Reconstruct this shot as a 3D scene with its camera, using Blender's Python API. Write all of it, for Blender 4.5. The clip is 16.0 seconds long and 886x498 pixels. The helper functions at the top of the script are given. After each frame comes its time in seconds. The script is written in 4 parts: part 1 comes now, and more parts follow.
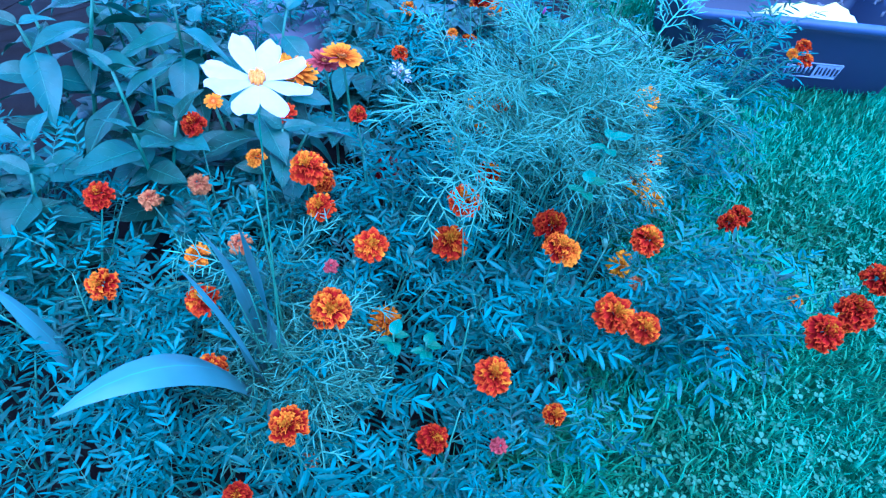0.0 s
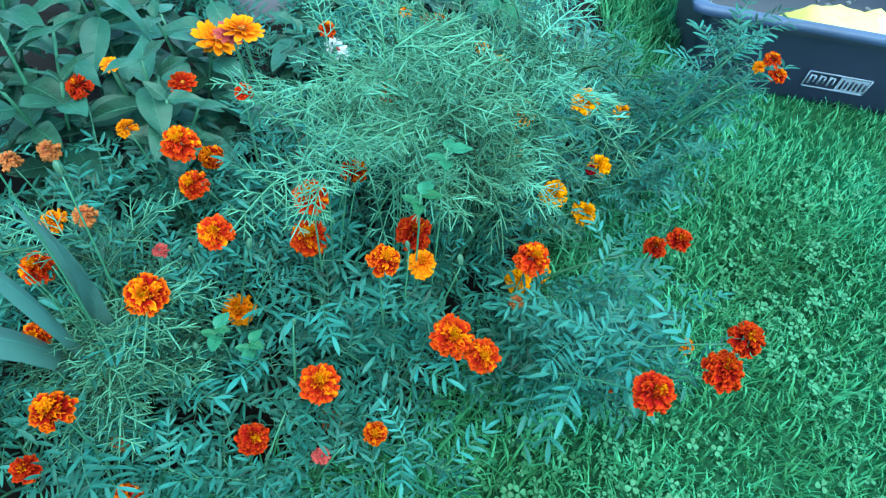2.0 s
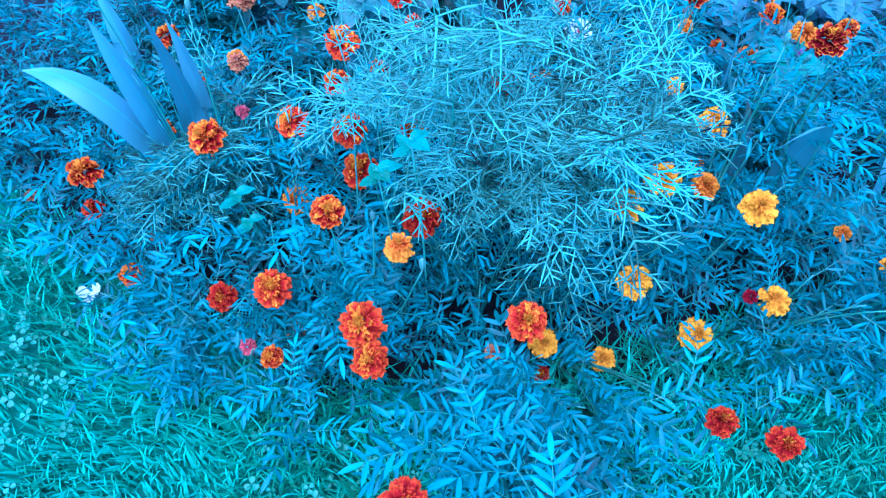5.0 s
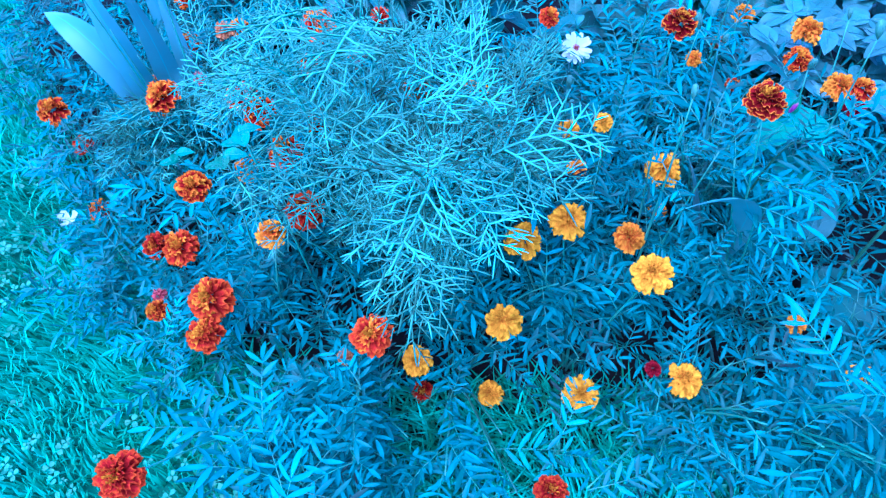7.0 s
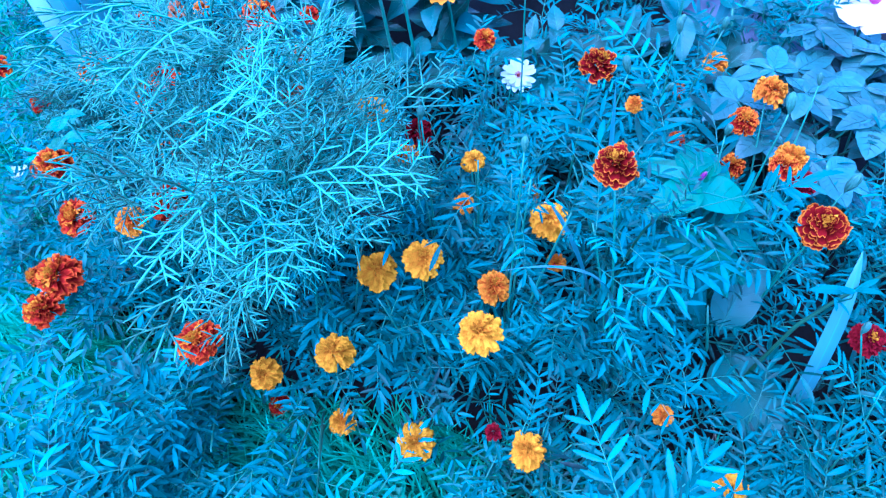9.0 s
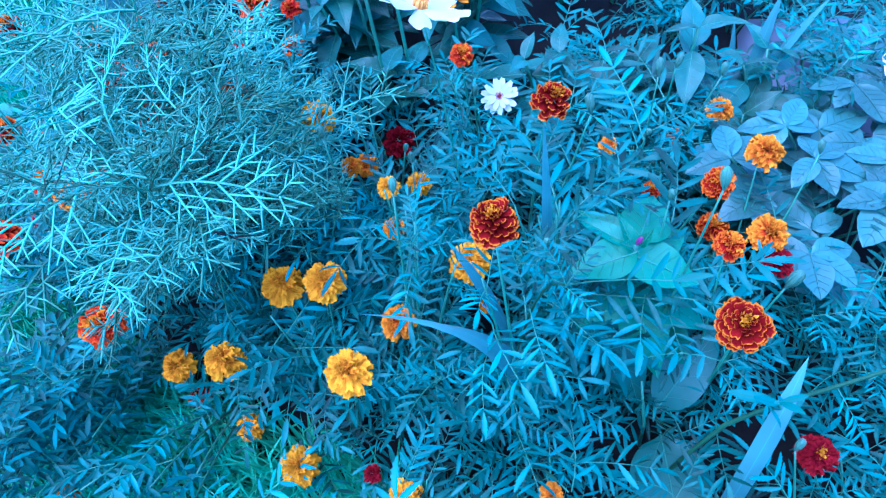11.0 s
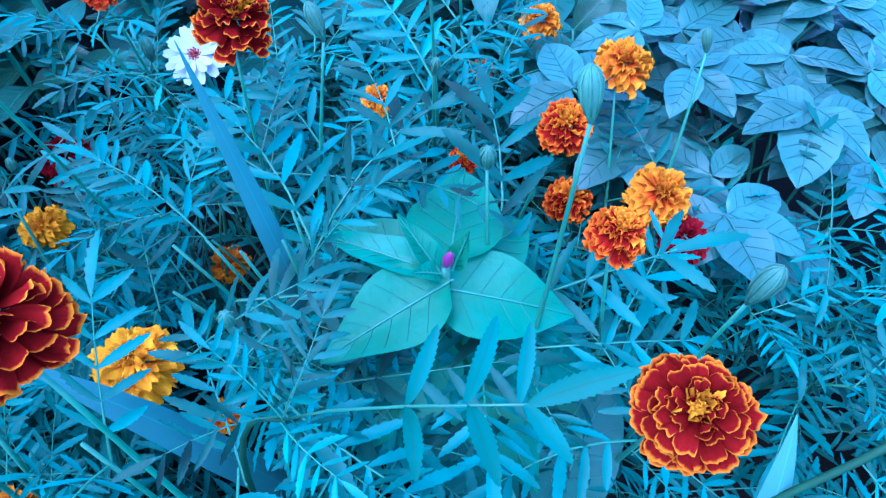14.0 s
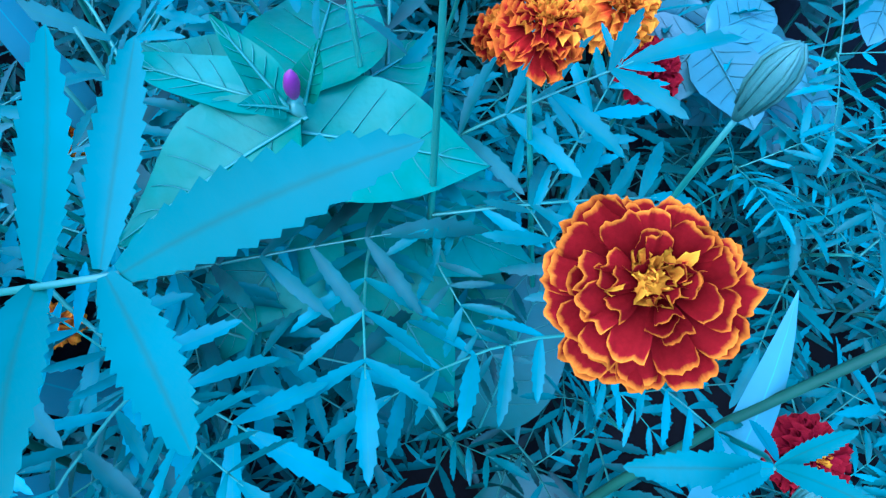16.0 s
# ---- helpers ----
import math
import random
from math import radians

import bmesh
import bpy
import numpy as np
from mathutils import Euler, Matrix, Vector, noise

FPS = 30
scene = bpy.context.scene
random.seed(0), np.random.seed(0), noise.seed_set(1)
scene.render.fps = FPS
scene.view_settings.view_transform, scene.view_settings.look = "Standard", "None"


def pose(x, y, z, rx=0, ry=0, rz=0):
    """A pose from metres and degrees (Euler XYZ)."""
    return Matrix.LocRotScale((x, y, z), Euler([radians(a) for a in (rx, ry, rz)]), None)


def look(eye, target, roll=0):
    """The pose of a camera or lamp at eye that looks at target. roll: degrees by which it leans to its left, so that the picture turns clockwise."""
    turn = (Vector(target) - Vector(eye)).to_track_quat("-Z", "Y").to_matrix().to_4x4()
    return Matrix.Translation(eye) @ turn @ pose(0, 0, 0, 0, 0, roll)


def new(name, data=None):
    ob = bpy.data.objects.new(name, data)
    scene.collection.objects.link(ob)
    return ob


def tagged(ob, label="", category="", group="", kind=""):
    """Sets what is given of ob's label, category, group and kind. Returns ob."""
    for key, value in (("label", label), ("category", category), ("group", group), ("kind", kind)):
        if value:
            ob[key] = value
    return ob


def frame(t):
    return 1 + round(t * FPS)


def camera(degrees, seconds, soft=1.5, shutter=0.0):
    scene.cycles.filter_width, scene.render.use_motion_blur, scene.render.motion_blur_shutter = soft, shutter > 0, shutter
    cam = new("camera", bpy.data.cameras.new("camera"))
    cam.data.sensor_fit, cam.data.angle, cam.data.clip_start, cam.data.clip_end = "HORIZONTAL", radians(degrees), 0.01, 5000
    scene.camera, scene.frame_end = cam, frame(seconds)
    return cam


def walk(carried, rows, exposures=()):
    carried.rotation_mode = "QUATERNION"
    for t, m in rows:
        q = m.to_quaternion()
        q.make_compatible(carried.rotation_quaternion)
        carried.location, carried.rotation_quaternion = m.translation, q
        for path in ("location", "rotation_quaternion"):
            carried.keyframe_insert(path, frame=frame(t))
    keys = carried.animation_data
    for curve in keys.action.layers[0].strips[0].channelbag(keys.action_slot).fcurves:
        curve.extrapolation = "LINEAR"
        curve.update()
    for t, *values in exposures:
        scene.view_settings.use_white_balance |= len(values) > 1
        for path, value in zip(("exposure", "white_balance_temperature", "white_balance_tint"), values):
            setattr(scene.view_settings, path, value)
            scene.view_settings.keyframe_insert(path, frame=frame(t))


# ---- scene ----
cam = camera(66.78, 16.0, 1.3)
PATH = [
    (0, -0.0000, -0.0000, 0.7841, 46.11, -6.13, 5.87),
    (0.5, 0.0536, 0.0253, 0.7861, 45.53, -6.48, 4.50),
    (1, 0.1273, 0.0643, 0.7960, 44.56, -7.07, 7.21),
    (1.5, 0.1999, 0.0913, 0.8088, 43.92, -7.77, 11.93),
    (2, 0.2391, 0.1079, 0.8073, 42.39, -6.27, 15.21),
    (2.5, 0.2699, 0.1661, 0.8000, 41.53, -5.45, 19.25),
    (3, 0.3082, 0.2300, 0.7975, 39.53, -5.38, 28.51),
    (3.2, 0.3194, 0.2502, 0.8010, 37.92, -5.73, 32.60),
    (5.3, 0.5543, 0.4682, 0.8079, 36.64, -0.60, 65.39),
    (5.5, 0.5599, 0.5032, 0.7996, 36.21, -0.03, 66.99),
    (6, 0.5715, 0.5932, 0.7992, 35.29, -0.28, 71.80),
    (6.5, 0.5825, 0.6539, 0.8078, 35.26, 1.06, 73.33),
    (7, 0.5997, 0.7203, 0.8112, 35.24, 2.24, 80.21),
    (7.5, 0.6361, 0.7905, 0.8213, 34.76, 2.50, 87.98),
    (8, 0.6422, 0.8480, 0.8174, 35.70, 3.05, 89.33),
    (8.5, 0.6099, 0.9007, 0.8023, 35.69, 2.10, 89.07),
    (9, 0.5659, 0.9615, 0.7881, 35.48, 2.69, 92.34),
    (9.2, 0.5471, 0.9849, 0.7849, 35.38, 2.07, 93.33),
    (11.3, 0.4639, 1.1331, 0.7603, 35.71, 4.97, 105.04),
    (11.5, 0.4469, 1.1262, 0.7457, 36.28, 5.31, 104.23),
    (12, 0.3890, 1.1012, 0.6932, 35.55, 4.98, 98.35),
    (12.5, 0.3324, 1.1069, 0.6417, 35.92, 3.96, 90.51),
    (13, 0.3115, 1.1139, 0.5851, 35.83, 3.77, 90.53),
    (13.5, 0.2947, 1.1378, 0.5505, 35.47, 3.13, 89.25),
    (14, 0.2797, 1.1721, 0.5286, 34.47, 1.38, 87.74),
    (14.5, 0.2681, 1.1897, 0.5028, 32.20, 1.06, 86.65),
    (15, 0.2573, 1.1972, 0.4756, 28.57, 0.76, 86.29),
    (15.5, 0.2507, 1.2054, 0.4497, 27.09, 0.86, 85.44),
    (16, 0.2486, 1.2103, 0.4374, 25.77, 0.84, 85.06),
]
walk(cam, [(t, pose(*p)) for t, *p in PATH],
     [(0.0, 2.50, 3720, 19), (0.5, 2.48, 3840, 15), (1.0, 2.45, 4430, -1), (1.5, 2.49, 4900, -19), (2.0, 2.56, 5350, -26), (2.5, 2.6, 4900, -14),
      (3.0, 2.63, 4420, 4), (3.2, 2.64, 4320, 7), (5.3, 2.81, 3610, 22), (9.2, 2.87, 3610, 22), (11.3, 2.76, 3780, 16), (12.0, 2.75, 3780, 15), (12.5, 2.74, 3850, 13), (13.0, 2.77, 4060, 6), (13.5, 2.75, 3950, 8), (14.2, 2.75, 3780, 12), (16.0, 2.65, 3760, 11)])

# world and light: open shade under an evening sky
world = bpy.data.worlds.new("evening_sky")
scene.world = world
world.use_nodes = True
wt = world.node_tree
sky = wt.nodes.new("ShaderNodeTexSky")
sky.sky_type, sky.sun_disc = "NISHITA", False
sky.sun_elevation, sky.sun_rotation = radians(68), radians(152)
wt.links.new(sky.outputs[0], wt.nodes["Background"].inputs[0])
wt.nodes["Background"].inputs[1].default_value = 0.15
sun = new("sun", bpy.data.lights.new("sun", "SUN"))
sun.data.energy, sun.data.angle, sun.data.color = 1.1, radians(70), (1.0, 0.97, 0.93)
sun.matrix_world = look((0.7, -0.5, 4.0), (0, 0.8, 0))


# ---------------------------------------------------------------- materials
def material(name, base, rough=0.5, vary=0.25, grain=60.0, bump=0.2, translucent=0.0, spec=0.5, hue=0.0):
    """A procedural surface: base colour varied per object, per island and by noise at two scales, with fine relief."""
    m = bpy.data.materials.new(name)
    m.use_nodes = True
    nt = m.node_tree
    b = nt.nodes["Principled BSDF"]
    co = nt.nodes.new("ShaderNodeTexCoord")
    n1, n2 = nt.nodes.new("ShaderNodeTexNoise"), nt.nodes.new("ShaderNodeTexNoise")
    n1.inputs["Scale"].default_value, n2.inputs["Scale"].default_value = grain, grain * 0.12
    n1.inputs["Detail"].default_value = 3.0
    for n in (n1, n2):
        nt.links.new(co.outputs["Object"], n.inputs["Vector"])
    info, geo = nt.nodes.new("ShaderNodeObjectInfo"), nt.nodes.new("ShaderNodeNewGeometry")
    total = None
    for sock, k in ((n1.outputs["Fac"], 0.6), (n2.outputs["Fac"], 1.0), (info.outputs["Random"], 0.7), (geo.outputs["Random Per Island"], 0.5)):
        a = nt.nodes.new("ShaderNodeMath")
        a.operation = "MULTIPLY_ADD"
        nt.links.new(sock, a.inputs[0])
        a.inputs[1].default_value, a.inputs[2].default_value = k, -0.5 * k
        if total:
            s = nt.nodes.new("ShaderNodeMath")
            nt.links.new(total, s.inputs[0])
            nt.links.new(a.outputs[0], s.inputs[1])
            total = s.outputs[0]
        else:
            total = a.outputs[0]
    hs = nt.nodes.new("ShaderNodeHueSaturation")
    hs.inputs["Color"].default_value = (*base, 1)
    val = nt.nodes.new("ShaderNodeMath")
    val.operation = "MULTIPLY_ADD"
    nt.links.new(total, val.inputs[0])
    val.inputs[1].default_value, val.inputs[2].default_value = vary * 2, 1.0
    nt.links.new(val.outputs[0], hs.inputs["Value"])
    hu = nt.nodes.new("ShaderNodeMath")
    hu.operation = "MULTIPLY_ADD"
    nt.links.new(total, hu.inputs[0])
    hu.inputs[1].default_value, hu.inputs[2].default_value = hue, 0.5
    nt.links.new(hu.outputs[0], hs.inputs["Hue"])
    nt.links.new(hs.outputs[0], b.inputs["Base Color"])
    b.inputs["Roughness"].default_value = rough
    b.inputs["Specular IOR Level"].default_value = spec
    if bump:
        bp = nt.nodes.new("ShaderNodeBump")
        bp.inputs["Strength"].default_value, bp.inputs["Distance"].default_value = bump, 0.002
        nt.links.new(n1.outputs["Fac"], bp.inputs["Height"])
        nt.links.new(bp.outputs[0], b.inputs["Normal"])
    if translucent:
        tr, mx = nt.nodes.new("ShaderNodeBsdfTranslucent"), nt.nodes.new("ShaderNodeMixShader")
        nt.links.new(hs.outputs[0], tr.inputs["Color"])
        mx.inputs[0].default_value = translucent
        nt.links.new(b.outputs[0], mx.inputs[1])
        nt.links.new(tr.outputs[0], mx.inputs[2])
        nt.links.new(mx.outputs[0], nt.nodes["Material Output"].inputs["Surface"])
    return m


def petal_material(name, inner, rim, start, stop, rough=0.55, ragged=0.26):
    """Petals with a paler margin: the petal's own UV runs -1..1 across and 0..1 from its claw to its tip."""
    m = material(name, inner, rough, 0.26, 260.0, 0.12, 0.14, 0.0)
    nt = m.node_tree
    uv = nt.nodes.new("ShaderNodeUVMap")
    sep = nt.nodes.new("ShaderNodeSeparateXYZ")
    nt.links.new(uv.outputs[0], sep.inputs[0])
    ab = nt.nodes.new("ShaderNodeMath")
    ab.operation = "ABSOLUTE"
    nt.links.new(sep.outputs[0], ab.inputs[0])
    mxm = nt.nodes.new("ShaderNodeMath")
    mxm.operation = "MAXIMUM"
    nt.links.new(ab.outputs[0], mxm.inputs[0])
    nt.links.new(sep.outputs[1], mxm.inputs[1])
    nz = nt.nodes.new("ShaderNodeTexNoise")
    nz.inputs["Scale"].default_value = 4.0
    nt.links.new(uv.outputs[0], nz.inputs["Vector"])
    add = nt.nodes.new("ShaderNodeMath")
    add.operation = "MULTIPLY_ADD"
    add.inputs[1].default_value = ragged
    nt.links.new(nz.outputs["Fac"], add.inputs[0])
    nt.links.new(mxm.outputs[0], add.inputs[2])
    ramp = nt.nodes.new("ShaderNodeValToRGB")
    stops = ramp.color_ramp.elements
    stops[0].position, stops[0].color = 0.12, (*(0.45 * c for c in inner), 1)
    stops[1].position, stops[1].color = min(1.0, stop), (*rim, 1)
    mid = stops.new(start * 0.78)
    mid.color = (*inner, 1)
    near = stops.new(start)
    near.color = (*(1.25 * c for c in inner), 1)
    off = nt.nodes.new("ShaderNodeMath")
    off.operation = "SUBTRACT"
    off.inputs[1].default_value = ragged * 0.5
    nt.links.new(add.outputs[0], off.inputs[0])
    nt.links.new(off.outputs[0], ramp.inputs[0])
    hs = next(n for n in nt.nodes if n.bl_idname == "ShaderNodeHueSaturation")
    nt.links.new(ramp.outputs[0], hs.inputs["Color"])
    return m


LEAF = material("marigold_leaf", (0.032, 0.101, 0.074), 0.50, 0.62, 90, 0.2, 0.14, 0.18, 0.05)
LEAF_NEAR = material("young_marigold_leaf", (0.033, 0.106, 0.078), 0.56, 0.35, 90, 0.25, 0.16, 0.14, 0.06)
DARK_STEM = material("dark_stem", (0.020, 0.050, 0.020), 0.6, 0.5, 50, 0.3, 0.0, 0.15)
LEAF_STEM = material("marigold_stem", (0.050, 0.130, 0.065), 0.5, 0.3, 40, 0.2)
THREAD = material("cosmos_leaf", (0.098, 0.212, 0.124), 0.5, 0.72, 60, 0.1, 0.12, 0.16, 0.07)
BROAD = material("broad_leaf", (0.028, 0.074, 0.046), 0.42, 0.6, 50, 0.35, 0.14, 0.25, 0.08)
BROAD_PALE = material("pale_broad_leaf", (0.034, 0.114, 0.051), 0.5, 0.34, 110, 0.4, 0.12, 0.25, 0.07)
CREEPER = material("creeper_leaf", (0.044, 0.096, 0.072), 0.42, 0.45, 70, 0.3, 0.12, 0.4, 0.06)
BLADE = material("iris_blade", (0.066, 0.132, 0.112), 0.42, 0.3, 30, 0.15, 0.06, 0.4)
VEIN = material("leaf_vein", (0.044, 0.125, 0.068), 0.5, 0.15, 60, 0.1)
GRASS = material("grass_blade", (0.068, 0.192, 0.076), 0.55, 0.75, 30, 0.0, 0.2, 0.1, 0.07)
CLOVER = material("clover_leaf", (0.066, 0.172, 0.080), 0.5, 0.3, 60, 0.1, 0.12, 0.2, 0.04)
TURF = material("turf_soil", (0.018, 0.055, 0.024), 0.9, 0.5, 25, 0.8, 0.0, 0.1)
SOIL = material("bed_soil", (0.011, 0.009, 0.008), 0.95, 0.5, 40, 1.0, 0.0, 0.08)
BUD = material("bud_green", (0.058, 0.118, 0.066), 0.6, 0.25, 120, 0.3)
TUB = material("tub_plastic", (0.011, 0.014, 0.032), 0.55, 0.2, 30, 0.15, 0.0, 0.5)
TUB_RIM = material("tub_rim_plastic", (0.030, 0.042, 0.088), 0.6, 0.45, 45, 0.15)
CRUST = material("dried_mortar", (0.13, 0.13, 0.14), 0.9, 0.5, 45, 0.8)
SACK = material("yellow_sack", (0.60, 0.51, 0.11), 0.45, 0.15, 12, 0.3)
SACK_WHITE = material("white_sack", (0.55, 0.55, 0.54), 0.45, 0.1, 12, 0.3)
BADGE = material("badge_grey", (0.220, 0.240, 0.300), 0.5, 0.2, 60, 0.1)
STONE = material("lilac_stone", (0.085, 0.080, 0.105), 0.8, 0.3, 14, 0.6)
TWIG = material("dry_twig", (0.20, 0.15, 0.10), 0.8, 0.3, 60, 0.5)
WHITE = material("white_petal", (0.43, 0.40, 0.40), 0.5, 0.08, 120, 0.15, 0.2, 0.3)
PINKISH = material("blush_petal", (0.74, 0.52, 0.52), 0.5, 0.12, 60, 0.15, 0.2, 0.3)
MAGENTA = material("magenta_eye", (0.35, 0.01, 0.12), 0.5, 0.2, 120, 0.2)
PURPLE = material("purple_bud", (0.16, 0.010, 0.10), 0.45, 0.25, 200, 0.2)
GOLD = material("stamen_gold", (0.56, 0.20, 0.010), 0.6, 0.3, 300, 0.4)
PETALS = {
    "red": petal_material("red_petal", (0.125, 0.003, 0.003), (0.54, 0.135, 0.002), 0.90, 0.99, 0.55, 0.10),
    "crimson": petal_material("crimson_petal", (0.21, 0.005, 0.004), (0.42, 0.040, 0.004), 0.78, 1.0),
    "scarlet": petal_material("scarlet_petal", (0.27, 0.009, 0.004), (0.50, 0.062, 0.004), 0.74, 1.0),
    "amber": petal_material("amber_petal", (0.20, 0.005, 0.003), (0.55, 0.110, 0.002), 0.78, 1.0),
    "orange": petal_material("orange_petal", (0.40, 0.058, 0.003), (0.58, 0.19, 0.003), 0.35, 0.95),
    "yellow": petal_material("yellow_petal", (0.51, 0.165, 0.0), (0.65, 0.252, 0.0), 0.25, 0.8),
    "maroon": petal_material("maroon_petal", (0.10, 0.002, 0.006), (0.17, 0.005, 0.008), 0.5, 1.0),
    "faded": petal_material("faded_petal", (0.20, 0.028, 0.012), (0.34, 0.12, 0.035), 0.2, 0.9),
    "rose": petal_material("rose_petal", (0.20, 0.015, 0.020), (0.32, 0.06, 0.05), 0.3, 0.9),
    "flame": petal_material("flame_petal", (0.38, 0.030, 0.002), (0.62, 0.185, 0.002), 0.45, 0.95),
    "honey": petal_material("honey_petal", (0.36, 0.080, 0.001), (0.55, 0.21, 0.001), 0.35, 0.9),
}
# the petals towards the middle of a bloom take a second colouring
INNER = {"scarlet": "flame", "amber": "flame", "orange": "flame", "yellow": "yellow", "red": "red", "crimson": "scarlet", "maroon": "maroon", "faded": "faded", "rose": "rose"}


def midrib(m, pale, width=0.10):
    """A paler line along the middle of a leaf, where its UV crosses nought."""
    nt = m.node_tree
    hs = next(n for n in nt.nodes if n.bl_idname == "ShaderNodeHueSaturation")
    uv, sep, ab, mr, mix = (nt.nodes.new("ShaderNode" + k) for k in ("UVMap", "SeparateXYZ", "Math", "MapRange", "Mix"))
    ab.operation, mix.data_type = "ABSOLUTE", "RGBA"
    nt.links.new(uv.outputs[0], sep.inputs[0])
    nt.links.new(sep.outputs[0], ab.inputs[0])
    nt.links.new(ab.outputs[0], mr.inputs["Value"])
    mr.inputs["From Min"].default_value, mr.inputs["From Max"].default_value = 0.0, width
    a, c = [s for s in mix.inputs if s.type == "RGBA"]
    a.default_value, c.default_value = (*pale, 1), hs.inputs["Color"].default_value
    nt.links.new(mr.outputs[0], mix.inputs[0])
    nt.links.new(next(s for s in mix.outputs if s.type == "RGBA"), hs.inputs["Color"])


midrib(LEAF, (0.035, 0.105, 0.065), 0.12)
midrib(LEAF_NEAR, (0.030, 0.085, 0.055), 0.16)
midrib(BLADE, (0.09, 0.20, 0.16), 0.06)


# ---------------------------------------------------------------- mesh helpers
class Shape:
    """Vertices, faces and UVs gathered in plain lists, then made into one mesh."""

    def __init__(self):
        self.v, self.f, self.uv, self.slot = [], [], [], []

    def sheet(self, rows, uvs=None, slot=0):
        """A quad sheet through rows of equally many points."""
        k, n = len(self.v), len(rows[0])
        for r, row in enumerate(rows):
            self.v.extend(tuple(p) for p in row)
            self.uv.extend(uvs[r] if uvs else [(0.0, 0.0)] * n)
        for i in range(len(rows) - 1):
            for j in range(n - 1):
                a = k + i * n + j
                self.f.append((a, a + 1, a + n + 1, a + n))
                self.slot.append(slot)

    def tube(self, points, radii, sides=4, slot=0, cap=True):
        k, n = len(self.v), len(points)
        pts = [Vector(p) for p in points]
        side = None
        for i, p in enumerate(pts):
            along = (pts[min(i + 1, n - 1)] - pts[max(i - 1, 0)]).normalized()
            side = (side - along * side.dot(along)) if side else along.orthogonal()
            side.normalize()
            other = along.cross(side)
            for s in range(sides):
                a = 2 * math.pi * s / sides
                q = p + (side * math.cos(a) + other * math.sin(a)) * radii[i]
                self.v.append(tuple(q))
                self.uv.append((0.0, i / max(n - 1, 1)))
        for i in range(n - 1):
            for s in range(sides):
                a, b = k + i * sides + s, k + i * sides + (s + 1) % sides
                self.f.append((a, b, b + sides, a + sides))
                self.slot.append(slot)
        if cap:
            self.f.append(tuple(k + s for s in range(sides))[::-1])
            self.f.append(tuple(k + (n - 1) * sides + s for s in range(sides)))
            self.slot += [slot, slot]

    def add(self, other, m):
        k = len(self.v)
        self.v.extend(tuple(m @ Vector(p)) for p in other.v)
        self.uv.extend(other.uv)
        self.f.extend(tuple(i + k for i in face) for face in other.f)
        self.slot.extend(other.slot)

    def mesh(self, name, *mats, smooth=True):
        me = bpy.data.meshes.new(name)
        me.from_pydata(self.v, [], self.f)
        layer = me.uv_layers.new(name="uv")
        idx = np.empty(len(me.loops), dtype=np.int32)
        me.loops.foreach_get("vertex_index", idx)
        layer.data.foreach_set("uv", np.array(self.uv, dtype=np.float32)[idx].ravel())
        for m in mats:
            me.materials.append(m)
        me.polygons.foreach_set("material_index", np.array(self.slot, dtype=np.int32))
        me.polygons.foreach_set("use_smooth", np.full(len(self.f), smooth))
        me.update()
        return me


def place(name, data, parent=None, m=None, label=""):
    ob = new(name, data)
    if parent:
        ob.parent = parent
    if m is not None:
        ob.matrix_basis = m
    return tagged(ob, label=label)


def base(name, at, label, category, group="", kind=""):
    ob = new(name)
    ob.empty_display_size = 0.03
    ob.location = at
    return tagged(ob, label, category, group, kind)


def facing(at, normal, spin=0.0, size=1.0):
    """A pose at a point whose z axis is the given normal."""
    q = Vector(normal).normalized().to_track_quat("Z", "Y").to_matrix().to_4x4()
    return Matrix.Translation(at) @ q @ pose(0, 0, 0, 0, 0, spin) @ Matrix.Diagonal((size, size, size, 1))


def pointing(at, along, up=(0, 0, 1), size=1.0):
    """A pose whose y axis runs along a direction, with z as near to up as can be."""
    y = Vector(along).normalized()
    x = y.cross(Vector(up))
    x = x.normalized() if x.length > 1e-4 else Vector((1, 0, 0))
    z = x.cross(y)
    r = Matrix((x, y, z)).transposed().to_4x4()
    return Matrix.Translation(at) @ r @ Matrix.Diagonal((size, size, size, 1))


def bezier(a, b, c, n):
    a, b, c = Vector(a), Vector(b), Vector(c)
    return [a * (1 - s) ** 2 + b * 2 * s * (1 - s) + c * s * s for s in (i / (n - 1) for i in range(n))]


# ---------------------------------------------------------------- leaves
def leaflet(length, width, fold=0.25, droop=0.2, teeth=0.0, stations=6):
    """A narrow toothed leaflet along +y, folded along its midrib."""
    s = Shape()
    rows, uvs = [], []
    sweep = 0.10 * length * math.sin(length * 7000)
    for i in range(stations):
        t = i / (stations - 1)
        w = width * 0.5 * (math.sin(math.pi * min(1, t * 0.92 + 0.06)) ** 0.75)
        if teeth and 0 < i < stations - 1:
            w *= 1 + teeth if i % 2 else 1 - 0.3 * teeth
        if i == stations - 1:
            w = 0.0
        z = -droop * length * t * t
        saw = length * (t + (0.75 / (stations - 1) if teeth and i % 2 and i < stations - 2 else 0.0))
        side = sweep * t * t
        rows.append([(side - w, saw, z + fold * w), (side, length * t, z), (side + w, saw, z + fold * w)])
        uvs.append([(-1, t), (0, t), (1, t)])
    s.sheet(rows, uvs)
    return s


